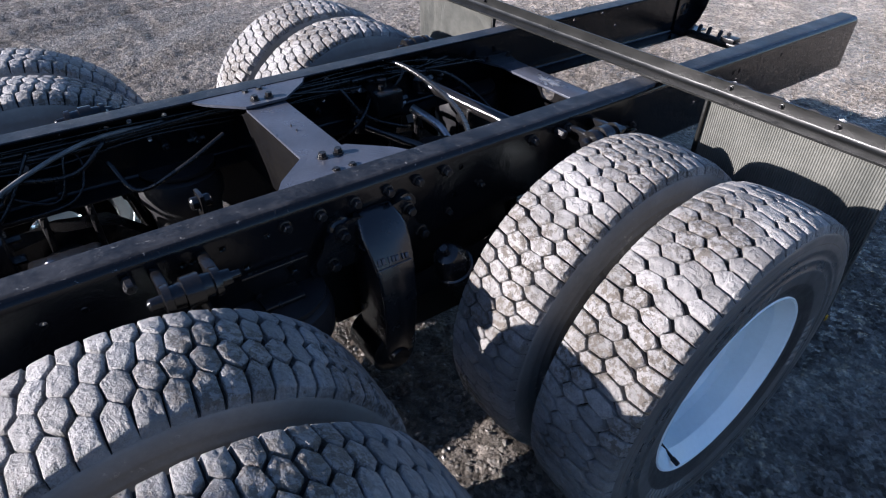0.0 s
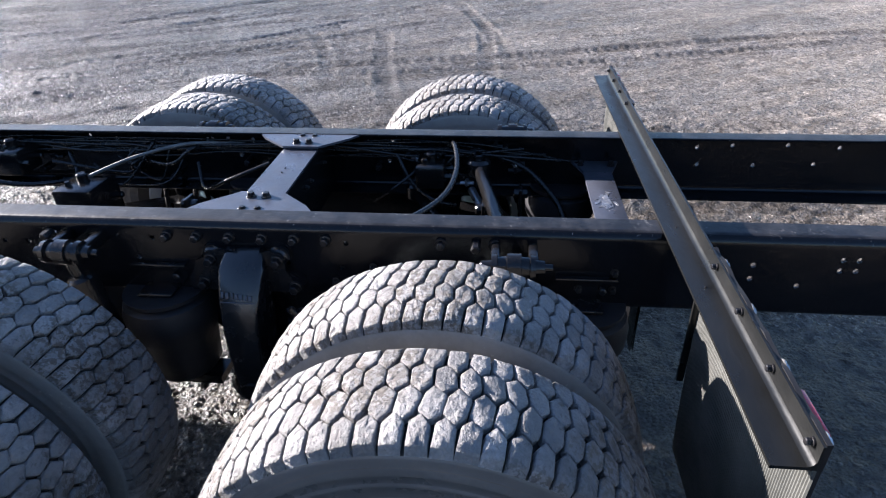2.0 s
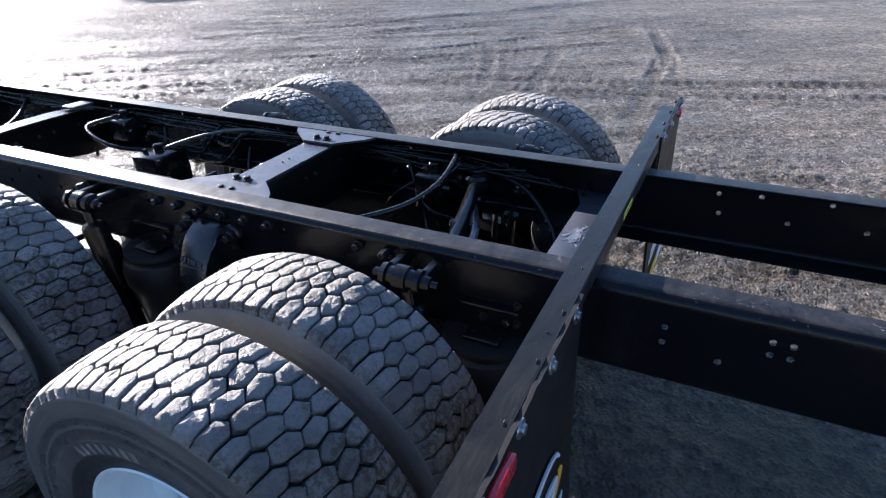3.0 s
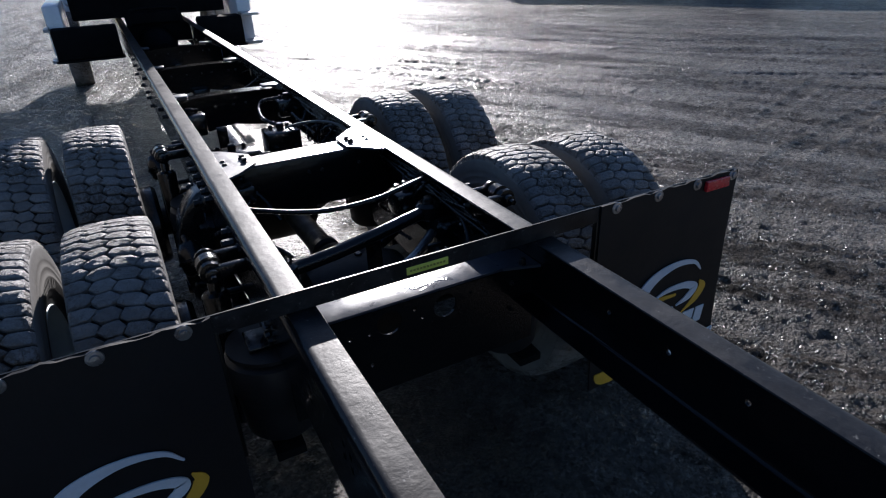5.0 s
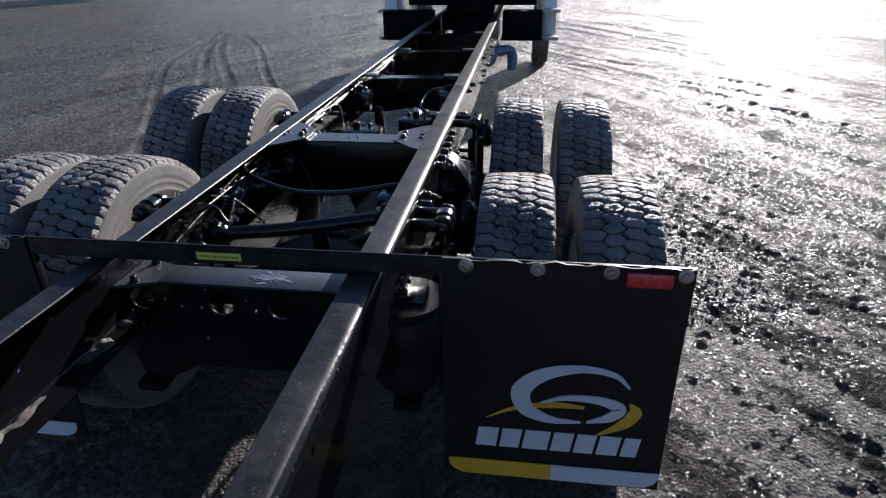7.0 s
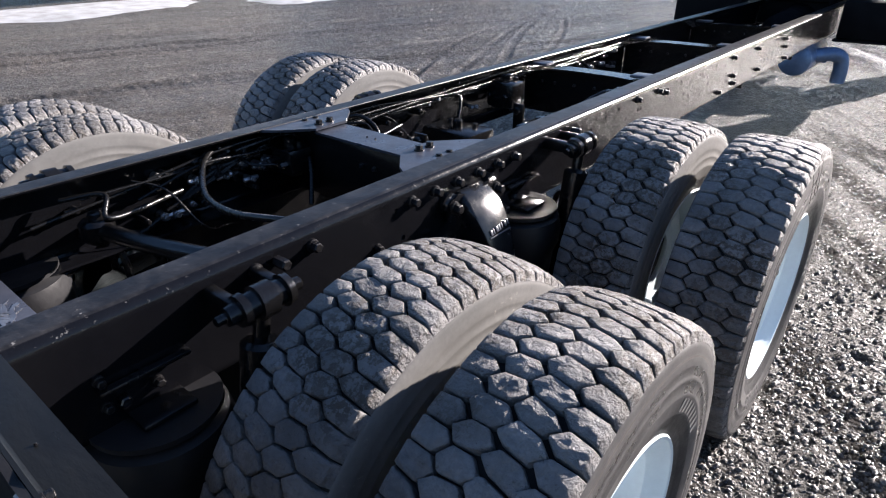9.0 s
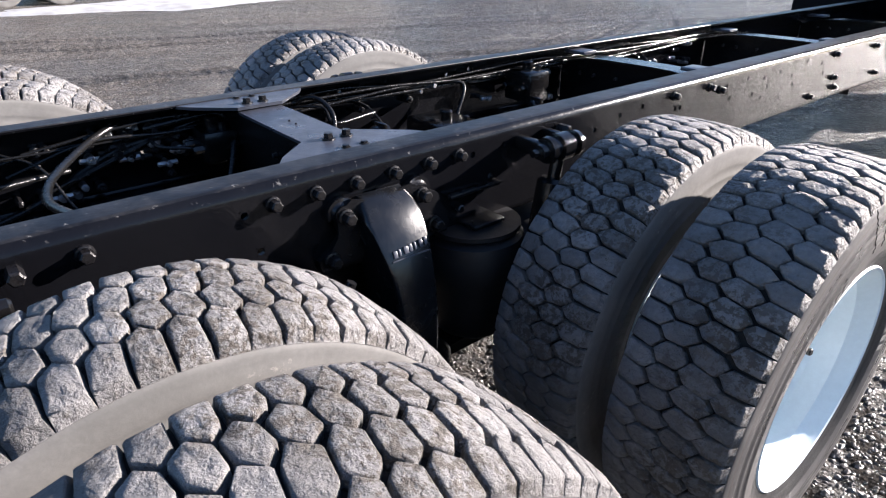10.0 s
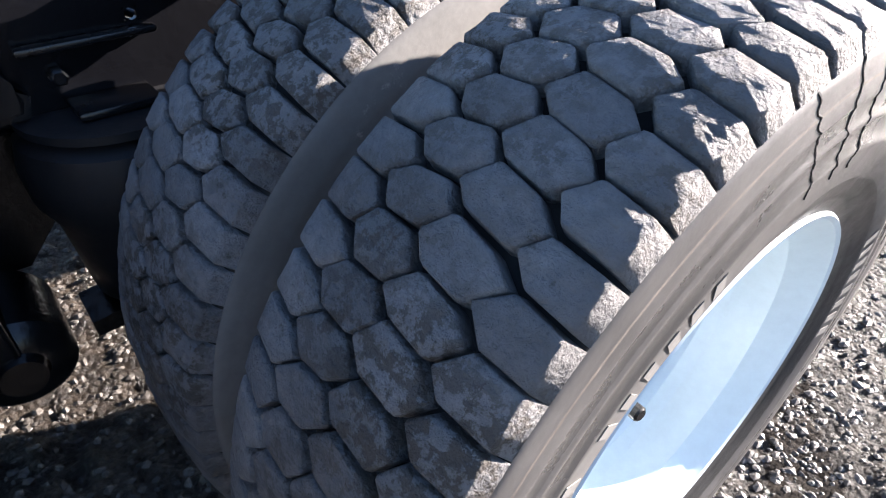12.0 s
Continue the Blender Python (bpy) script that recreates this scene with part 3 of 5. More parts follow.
def tread_bmesh(seed, pitches=71, half=0.126):
    """Four staggered rows of six-sided blocks round the tyre, the outer rows running down over the shoulder."""
    rs = random.Random(seed)
    bm = bmesh.new()
    zig = 0.145
    lines = (-1.0, -0.50, 0.0, 0.55, 1.0)
    gap_u, gap_v = 0.046, 0.020

    def put(u, v, h):
        a = 2 * math.pi * u / pitches
        r = TYRE_R - 0.008 * v * v - 0.006 * max(0, abs(v) - 0.8) * 5 + h
        return bm.verts.new((v * half, -r * math.cos(a), r * math.sin(a)))

    for row in range(4):
        v0, v1 = lines[row], lines[row + 1]
        off = 0.5 * (row % 2) + 0.08 * row
        for k in range(pitches):
            gap = gap_u * (1.25 if row in (0, 3) else 0.9)
            u0, u1 = k + off + gap, k + off + 1 - gap
            um = (u0 + u1) / 2
            sl = (-0.08, 0.06, -0.16, -0.06)[row]
            z0, z1 = (0 if row == 0 else zig), (0 if row == 3 else zig)
            a, b = v0 + (0 if row == 0 else gap_v), v1 - (0 if row == 3 else gap_v)
            ring = [(u0 - sl * .5, a + z0 * 0.55), (um, a - z0 * 0.55), (u1 - sl * .5, a + z0 * 0.55), (u1 + sl * .5, b - z1 * 0.55), (um, b + z1 * 0.55), (u0 + sl * .5, b - z1 * 0.55)]
            ring = [(u + rs.uniform(-.05, .05), v + (rs.uniform(-.028, .028) if abs(v) < 0.98 else 0)) for u, v in ring]
            cut = [0.07 + rs.uniform(-0.03, 0.04) for _ in ring]     # corners rounded off
            ring = [(p[0] + (q[0] - p[0]) * f, p[1] + (q[1] - p[1]) * f) for p, q, c in zip(ring, ring[1:] + ring[:1], cut) for f in (c, 1 - c)]
            n = len(ring)
            cu, cv = sum(p[0] for p in ring) / n, sum(p[1] for p in ring) / n
            lift = rs.uniform(-0.0018, 0.0006)
            low = [put(cu + (u - cu) * 1.05, min(1, max(-1, cv + (v - cv) * 1.04)), -0.020) for u, v in ring]
            mid = [put(u, v, -0.0052 + lift) for u, v in ring]
            edge = [put(cu + (u - cu) * rs.uniform(0.95, 0.99), cv + (v - cv) * rs.uniform(0.965, 0.99), rs.uniform(-0.0028, -0.0016) + lift) for u, v in ring]
            top = [put(cu + (u - cu) * rs.uniform(0.84, 0.92), cv + (v - cv) * rs.uniform(0.88, 0.94), rs.uniform(-0.0012, 0.0004) + lift) for u, v in ring]
            inn = [put(cu + (u - cu) * 0.50, cv + (v - cv) * 0.55, rs.uniform(-0.0013, 0.0008) + lift) for u, v in ring]
            for (u, v), p in zip(ring, low):
                if abs(v) > 0.9:                # the foot of an outer block runs into the sidewall
                    rad = math.hypot(p.co.y, p.co.z)
                    p.co = Vector((math.copysign(half + 0.0058, v), p.co.y * 0.4770 / rad, p.co.z * 0.4770 / rad))
            mid_v = put(cu, cv, rs.uniform(-0.0012, 0.0008) + lift)
            for lo, hi in ((low, mid), (mid, edge), (edge, top), (top, inn)):
                for i in range(n):
                    j = (i + 1) % n
                    bm.faces.new((lo[i], lo[j], hi[j], hi[i]))
            for i in range(n):
                bm.faces.new((inn[i], inn[(i + 1) % n], mid_v))
    return bm


def tyre_profile():
    pts = [(-0.100, 0.297), (-0.116, 0.305), (-0.122, 0.325), (-0.124, 0.332), (-0.1270, 0.336), (-0.1295, 0.352), (-0.1325, 0.356), (-0.1350, 0.385), (-0.1368, 0.388), (-0.1368, 0.393),
           (-0.1350, 0.396), (-0.1348, 0.411), (-0.1362, 0.414), (-0.1362, 0.419), (-0.1346, 0.422), (-0.1344, 0.434), (-0.1352, 0.4375), (-0.1354, 0.441), (-0.1350, 0.446), (-0.1346, 0.4535),
           (-0.1342, 0.4555), (-0.1338, 0.462), (-0.1330, 0.470), (-0.1312, 0.477), (-0.125, 0.4825), (-0.108, 0.488), (-0.06, 0.4925)]
    return pts + [(0.0, 0.4935)] + [(-a, r) for a, r in reversed(pts)]


def wheel_meshes():
    """Meshes of one disc wheel with its tyre; +x is the side where the disc lies deep in the barrel."""
    bm = bmesh.new()
    lip = [(0.118, 0.300), (0.121, 0.306), (0.114, 0.312), (0.106, 0.308), (0.104, 0.298), (0.100, 0.2935)]
    add_lathe(bm, lip + [(0.085, 0.284), (0.04, 0.281), (-0.05, 0.279), (-0.10, 0.287), (-0.104, 0.300), (-0.114, 0.312), (-0.121, 0.306), (-0.118, 0.300),
                         (-0.098, 0.281), (-0.05, 0.268), (0.02, 0.268), (0.075, 0.270), (0.094, 0.283), (0.100, 0.290), (0.118, 0.300)], 72)
    seg = 60
    disc = [(0.02, 0.2685), (-0.005, 0.262), (-0.022, 0.245), (-0.034, 0.225), (-0.040, 0.195), (-0.034, 0.178), (-0.026, 0.165), (-0.026, 0.112)]
    hand = lambda i, k: i in (3, 4) and (k % 12) in (0, 1, 2, 3)
    add_lathe(bm, disc, seg, skip=hand)
    add_lathe(bm, [(a - 0.010, r - 0.002) for a, r in disc] + [disc[-1]], seg, skip=hand)
    rim = bpy.data.meshes.new("wheel")
    bmesh.ops.recalc_face_normals(bm, faces=bm.faces)
    bm.to_mesh(rim)
    bm.free()
    bm = bmesh.new()
    add_lathe(bm, tyre_profile(), 120)
    tyre = bpy.data.meshes.new("tyre")
    bm.to_mesh(tyre)
    bm.free()
    # raised writing on the sidewall, worn past reading: plain bars
    bm = bmesh.new()
    rs = random.Random(5)
    for start, count in ((15, 9), (140, 7), (250, 8)):
        for side in (1, -1):
            for i in range(count):
                a = radians(start + i * 4.6)
                if rs.random() < 0.12:
                    continue
                b = bmesh.new()
                bmesh.ops.create_cube(b, size=1.0)
                for v in b.verts:
                    v.co = Vector((v.co.x * 0.0009, v.co.y * 0.015, v.co.z * 0.024))
                merge(bm, b, Matrix.Rotation(a, 4, "X") @ Matrix.Translation((side * 0.1345, 0, 0.371)) @ Matrix.Rotation(side * 0.13, 4, "Y"))
    marks = bpy.data.meshes.new("raised_mark")
    bmesh.ops.recalc_face_normals(bm, faces=bm.faces)
    bm.to_mesh(marks)
    bm.free()
    treads = []
    for seed in (1, 2, 3):
        bm = tread_bmesh(seed)
        t = bpy.data.meshes.new("tread")
        bmesh.ops.recalc_face_normals(bm, faces=bm.faces)
        bm.to_mesh(t)
        bm.free()
        treads.append(t)
    bm = bmesh.new()
    add_bolt(bm, (-0.026, 0, 0), (1, 0, 0), 0.017, 0.030)
    nut = bpy.data.meshes.new("lug_nut")
    bm.to_mesh(nut)
    bm.free()
    bm = bmesh.new()
    add_tube(bm, [(0.0, 0.245, 0), (0.05, 0.255, 0), (0.105, 0.268, 0)], 0.005)
    add_rod(bm, (0.10, 0.267, 0), (0.125, 0.271, 0), 0.008, 10)
    valve = bpy.data.meshes.new("valve_stem")
    bm.to_mesh(valve)
    bm.free()
    for mesh, mat, ang in ((rim, M_RIM, 30), (tyre, None, 40), (marks, M_RUBBER, 0), (nut, M_RIM, 35), (valve, M_BOLT, 35)):
        if mesh is tyre:
            mesh.materials.append(M_RUBBER)
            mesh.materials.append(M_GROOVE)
            mesh.materials.append(M_BEAD)
            mesh.materials.append(M_BROWN)
            mesh.materials.append(M_BAND)
            mesh.materials.append(M_SIDE)
            for f in mesh.polygons:
                c = f.center
                rr = math.hypot(c.y, c.z)
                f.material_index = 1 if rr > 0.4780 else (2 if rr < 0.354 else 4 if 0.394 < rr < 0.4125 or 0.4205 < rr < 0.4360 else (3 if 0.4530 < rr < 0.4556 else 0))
        else:
            mesh.materials.append(mat)
        if ang:
            mesh.polygons.foreach_set("use_smooth", [True] * len(mesh.polygons))
            mesh.set_sharp_from_angle(angle=radians(ang))
    for t in treads:
        t.materials.append(M_TREAD)
        t.polygons.foreach_set("use_smooth", [True] * len(t.polygons))
        t.set_sharp_from_angle(angle=radians(50))
    return rim, tyre, marks, treads, nut, valve


RIM, TYRE, MARKS, TREADS, NUT, VALVE = wheel_meshes()


def full_size(r):
    """The radius on the finished tyre, 1.05 m across, for a radius on the drawn one."""
    return np.interp(r, (0.0, 0.297, 0.354, 0.477, 0.5125, 0.6), (0.0, 0.284, 0.343, 0.490, 0.5255, 0.613))


def grow(mesh):
    co = np.empty(len(mesh.vertices) * 3, dtype=np.float32)
    mesh.vertices.foreach_get("co", co)
    co = co.reshape(-1, 3)
    r = np.hypot(co[:, 1], co[:, 2])
    co[:, 1:] *= (full_size(r) / np.maximum(r, 1e-6))[:, None]
    mesh.vertices.foreach_set("co", co.ravel())
    mesh.update()


for mesh in (RIM, TYRE, MARKS, *TREADS):
    grow(mesh)
TYRE_OUTER = TYRE.copy()                    # the outer tyre of a pair: its open side is darker and glossier
for f in TYRE_OUTER.polygons:
    if f.center.x < 0 and f.material_index > 2:
        f.material_index = 0
    elif f.material_index == 0 and f.center.x > 0:
        f.material_index = 5
for f in TYRE.polygons:
    if f.material_index > 2:
        f.material_index = 0
wheel_no = 0


def child(name, mesh, parent, m=None, label=""):
    ob = new(name, mesh)
    ob.parent = parent
    if m is not None:
        ob.matrix_basis = m
    if label:
        tagged(ob, label)
    return ob


def wheel(x, y, facing, turn, hub, parent=None, z=0.514):
    """facing 1: the hollow side looks to +x. hub: lug nuts and valve show."""
    global wheel_no
    wheel_no += 1
    w = child("wheel", RIM, parent or truck, Matrix.Translation((x, y, z)) @ Matrix.Rotation(0 if facing > 0 else math.pi, 4, "Z") @ Matrix.Rotation(radians(turn), 4, "X"),
              "white painted steel disc wheel with a dusty block-tread tyre")
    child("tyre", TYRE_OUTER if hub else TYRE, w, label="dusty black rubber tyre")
    child("tread", TREADS[wheel_no % 3], w, label="dust-coated six-sided tread blocks, chipped and worn")
    tagged(child("raised_mark", MARKS, w), kind="stuff")
    if hub:
        for k in range(10):
            a = 2 * math.pi * k / 10
            child("lug_nut", NUT, w, Matrix.Translation((0, 0.1425 * math.cos(a), 0.1425 * math.sin(a))))
        child("valve_stem", VALVE, w, Matrix.Rotation(2.2, 4, "X"))


# outer and inner tyre centres: side, outer x, inner x, y, height of the hub
WHEELS = ((1, 1.108, 0.760, 0.687, 0.487), (1, 1.124, 0.776, -0.614, 0.484), (-1, 1.152, 0.808, 0.704, 0.524), (-1, 1.132, 0.790, -0.643, 0.520))
for side, outer, inner, y, z in WHEELS:
    wheel(side * outer, y, side, 17 * wheel_no + 11, True, None, z)
    wheel(side * inner, y, -side, 23 * wheel_no + 5, False, None, z)


def crack(parent, a0, a1, r0, r1, seed):
    """A dark wandering crack across the sidewall, from radius r0 to r1."""
    rs = random.Random(seed)
    bm = bmesh.new()
    pts = []
    for i in range(25):
        f = i / 24
        r, a = r0 + (r1 - r0) * f, radians(a0 + (a1 - a0) * f + rs.uniform(-0.35, 0.35))
        side = sorted((rr, -x) for x, rr in tyre_profile() if x < 0 and rr > 0.34)
        pts.append((float(np.interp(r, [p[0] for p in side], [p[1] for p in side])) - 0.0003, -full_size(r) * math.cos(a), full_size(r) * math.sin(a)))
    add_tube(bm, pts, 0.0014, 5, 4)
    part("sidewall_crack", bm, M_GROOVE, parent, "dark crack across the sidewall", 60)


front_right = truck.children[0]
for n, (a0, a1, r0) in enumerate(((76, 82.5, 0.488), (84, 89, 0.486), (90, 95, 0.486))):
    crack(front_right, a0 + 11, a1 + 11, r0, 0.375, n + 3)


# ---- the truck: rails ----
def rail_holes(side):
    pts = [(-1.694, 0.935), (-1.904, 0.939), (-1.571, 0.852), (-1.790, 0.852), (-1.56, 0.925), (-2.02, 0.86), (-2.10, 0.93), (0.281, 0.931), (0.345, 0.86), (0.391, 0.937), (0.462, 0.931), (0.484, 0.931), (-0.327, 0.931), (-0.305, 0.845),
           (0.60, 0.945), (0.70, 0.905), (1.02, 0.94), (1.10, 0.885), (1.72, 0.94), (1.78, 0.87), (2.0, 0.93), (2.04, 0.82), (2.25, 0.945), (0.78, 0.905), (0.90, 0.93), (1.22, 0.90), (1.25, 0.90), (1.56, 0.93), (1.60, 0.88),
           (1.86, 0.925), (1.90, 0.885), (1.86, 0.845), (2.12, 0.90), (2.15, 0.86), (2.42, 0.92), (2.46, 0.87)]
    if side < 0:
        pts = [(-1.777, 0.890), (-1.735, 0.890), (-1.777, 0.925), (-1.735, 0.925), (-1.633, 0.835), (-1.50, 0.90), (-1.50, 0.855), (-2.0, 0.86), (-2.1, 0.93)] + pts[7:]
    return sorted(pts)


def add_web(bm, xo, xi, y0, y1, z0, z1, holes):
    """A flat plate between xo and xi with round holes (y, z, radius) through it."""
    def face(x, vs):
        bm.faces.new(vs if (x == xo) == (xo > xi) else vs[::-1])

    def quad(x, ya, yb, za, zb):
        if yb - ya > 1e-5 and zb - za > 1e-5:
            face(x, [bm.verts.new(p) for p in ((x, ya, za), (x, yb, za), (x, yb, zb), (x, ya, zb))])
    holes = [(y, z, r, r * 1.2) for y, z, r in holes]
    columns = []                                # holes whose squares overlap along y share a column
    for hole in sorted(holes, key=lambda p: p[0] - p[3]):
        if columns and hole[0] - hole[3] < max(p[0] + p[3] for p in columns[-1]) + 0.0005:
            columns[-1].append(hole)
        else:
            columns.append([hole])
    at = y0
    for group in columns:
        group.sort(key=lambda p: p[1])
        a, b = min(p[0] - p[3] for p in group), max(p[0] + p[3] for p in group)
        for x in (xo, xi):
            quad(x, at, a, z0, z1)
            zz = z0
            for y, z, r, cell in group:
                quad(x, a, b, zz, z - cell)
                quad(x, a, y - cell, z - cell, z + cell)
                quad(x, y + cell, b, z - cell, z + cell)
                zz = z + cell
            quad(x, a, b, zz, z1)
        for y, z, r, cell in group:
            rings = []
            n = 12 if r < 0.02 else 28
            for x in (xo, xi):
                sq, ci = [], []
                for k in range(n):
                    ang = 2 * math.pi * k / n
                    c, s = math.cos(ang), math.sin(ang)
                    f = cell / max(abs(c), abs(s))
                    sq.append(bm.verts.new((x, y + c * f, z + s * f)))
                    ci.append(bm.verts.new((x, y + c * r, z + s * r)))
                for k in range(n):
                    face(x, [sq[k], sq[(k + 1) % n], ci[(k + 1) % n], ci[k]])
                rings.append(ci)
            for k in range(n):
                bm.faces.new((rings[0][k], rings[0][(k + 1) % n], rings[1][(k + 1) % n], rings[1][k]))
        at = b
    for x in (xo, xi):
        quad(x, at, y1, z0, z1)


BOLT_BM = bmesh.new()
add_bolt(BOLT_BM, (0, 0, 0), (1, 0, 0), 0.0130, 0.026)
BOLT = bpy.data.meshes.new("bolt")
BOLT_BM.to_mesh(BOLT)
BOLT_BM.free()
BOLT.materials.append(M_BOLT)


def bolt(parent, p, d, s=1.0, height=1.0):
    m, _ = along(p, Vector(p) + Vector(d))
    return child("bolt", BOLT, parent, m @ Matrix.Diagonal((s * height, s, s, 1)))


def rail(side):
    y0, y1, t, fl, r = -2.77, 9.4, 0.009, 0.088, 0.027
    X = lambda x: side * x
    bm = bmesh.new()
    o, i = RAIL_X, RAIL_X - t
    for top in (True, False):
        zt, zi, zs = (RAIL_TOP, RAIL_TOP - t, -1) if top else (RAIL_LOW, RAIL_LOW + t, 1)
        outer = arc(o - r, zt + zs * r, r, 0, 90 if top else -90, 6)
        inner = arc(o - r, zt + zs * r, r - t, 90 if top else -90, 0, 6)
        outline = [(o, zt + zs * 0.03)] + outer + [(o - fl, zt), (o - fl - 0.002, zt + zs * 0.003), (o - fl, zi)] + inner + [(i, zt + zs * 0.03)]
        add_profile(bm, [(X(x), z) for x, z in outline], y0, y1)
    bmesh.ops.recalc_face_normals(bm, faces=bm.faces)
    add_web(bm, X(o), X(i), y0, y1, RAIL_LOW + 0.03, RAIL_TOP - 0.03, [(y, z, 0.0085) for y, z in rail_holes(side)])
    b = bm.verts
    ends = [[(X(o), y, RAIL_LOW + 0.03), (X(i), y, RAIL_LOW + 0.03), (X(i), y, RAIL_TOP - 0.03), (X(o), y, RAIL_TOP - 0.03)] for y in (y0, y1)]
    for e in ends:
        bm.faces.new([b.new(p) for p in e])
    ob = part("rail", bm, M_FRAME, truck, "glossy black steel channel rail, scuffed along its top edge", 40, False)
    for y in (-0.768, -0.611, -0.266, -0.168, -0.070, 0.033, 0.136, 0.232):
        bolt(ob, (X(o), y, 0.941), (side, 0, 0))
    for y, z in ((1.197, 0.948), (1.43, 0.945), (1.51, 0.925), (2.36, 0.776), (2.55, 0.947), (2.59, 0.836), (2.62, 0.787), (3.06, 0.937), (3.15, 0.792), (3.77, 0.92), (3.81, 0.86), (3.88, 0.77)):
        bolt(ob, (X(o), y, z), (side, 0, 0), 0.9)
    for y, z in ((-1.02, 0.80), (-1.12, 0.86), (-1.12, 0.80), (-0.403, 0.852), (-0.282, 0.795)):
        bolt(ob, (X(o), y, z), (side, 0, 0), 0.7)
    return ob


rails = {side: rail(side) for side in (1, -1)}


def rail_dirt(y0, y1, height, seed):
    """A ragged bed of dried mud and grit lying on the lower flange inside the rail."""
    rs = np.random.RandomState(seed)
    ny, nx = max(6, int((y1 - y0) / 0.007)), 11
    bm = bmesh.new()
    rows = []
    for i in range(ny + 1):
        y = y0 + (y1 - y0) * i / ny
        ends = min(1.0, 5 * i / ny, 5 * (ny - i) / ny)
        wide = (0.034 + 0.050 * float(value_noise(np.array([y * 31.0 + seed]), np.array([3.0]), 3)[0])) * (0.35 + 0.65 * ends)
        row = []
        for k in range(nx):
            f = k / (nx - 1)
            lump = 0.5 + float(value_noise(np.array([y * 55.0]), np.array([f * 4.0 + seed]), 5)[0]) + 0.5 * rs.rand()
            row.append(bm.verts.new((-0.4205 + wide * f, y, RAIL_LOW + 0.0085 + height * ends * lump * math.sin(math.pi * (0.12 + 0.88 * f)))))
        rows.append(row)
    for a, b in zip(rows, rows[1:]):
        for k in range(nx - 1):
            bm.faces.new((a[k], a[k + 1], b[k + 1], b[k]))
    bmesh.ops.recalc_face_normals(bm, faces=bm.faces)
    part("caked_mud", bm, M_MUD, rails[-1], "dried mud caked in the channel of the rail", 60)


for spec in ((-1.29, -1.17, 0.016, 1), (-1.49, -1.34, 0.012, 2), (-1.95, -1.58, 0.008, 3), (-2.66, -2.10, 0.006, 4)):
    rail_dirt(*spec)

# ---- the truck: cross members ----
bm = bmesh.new()
add_profile(bm, [(-0.215, 0.966), (0.215, 0.966), (0.215, 0.974), (-0.215, 0.974)], -0.068, 0.068)
centre_member = part("crossmember", bm, M_GREYPAINT, truck, "grey scuffed steel crossmember between the rails")
for s in (-1, 1):
    bm = bmesh.new()
    add_box(bm, (-0.40, s * 0.060 - 0.0045, 0.735), (0.40, s * 0.060 + 0.0045, 0.9655), 0.001)
    part("crossmember_web", bm, M_CHASSIS, centre_member)
for side in (1, -1):
    bm = bmesh.new()
    pts = [(0.345, -0.205), (0.345, 0.205), (0.30, 0.175), (0.205, 0.070), (0.205, -0.070), (0.30, -0.175)]
    add_prism(bm, [(side * x, y) for x, y in (pts if side > 0 else pts[::-1])], Matrix.Translation((0, 0, 0.9785)), 0.009)
    g = part("gusset_plate", bm, M_GREYPAINT, truck, "grey steel gusset plate bolted to the rail")
    for y in (-0.025, 0.025):
        bolt(g, (side * 0.243, y, 0.987), (0, 0, 1), 0.95, 0.7)
        bolt(g, (side * 0.325, y, 0.987), (0, 0, 1), 0.75, 0.35)
for x in (-0.02, 0.02):
    bolt(centre_member, (x, 0.0, 0.973), (0, 0, 1), 0.22)
for x, z in ((-0.26, 0.90), (-0.26, 0.87), (0.02, 0.90), (0.08, 0.90), (0.26, 0.90)):
    bolt(centre_member, (x, -0.066, z), (0, -1, 0), 0.5)

# rear cross member with a rubbed patch, flared ends and two large holes
bm = bmesh.new()
add_box(bm, (-0.30, -1.215, 0.852), (0.30, -1.105, 0.862), 0.002)
for side in (1, -1):
    add_prism(bm, [(side * 0.30, -1.215), (side * 0.419, -1.255), (side * 0.419, -1.065), (side * 0.30, -1.105)][::side], Matrix.Translation((0, 0, 0.851)), 0.010)
rear_member = part("crossmember", bm, M_GREYPAINT, truck, "grey steel rear crossmember with a patch rubbed bare")
bm = bmesh.new()
add_web(bm, 0.004, -0.004, -0.42, 0.42, -0.20, 0.094, [(-0.365, 0.042, 0.038), (-0.106, 0.040, 0.041), (0.084, 0.038, 0.041), (-0.286, 0.046, 0.007), (-0.233, 0.026, 0.0085), (-0.172, 0.022, 0.006), (-0.021, 0.060, 0.007), (0.004, 0.022, 0.006), (0.176, 0.058, 0.006), (-0.173, -0.09, 0.007)])
for v in bm.verts:
    v.co = Vector((v.co.y, -1.21 + v.co.x, 0.755 + v.co.z))
web = part("crossmember_web", bm, M_CHASSIS, truck, "", 35.0, False)
for x, z in ((0.33, 0.80), (0.33, 0.70), (-0.33, 0.70)):
    bolt(web, (x, -1.215, z), (0, -1, 0), 0.5)
bm = bmesh.new()
rs = random.Random(9)
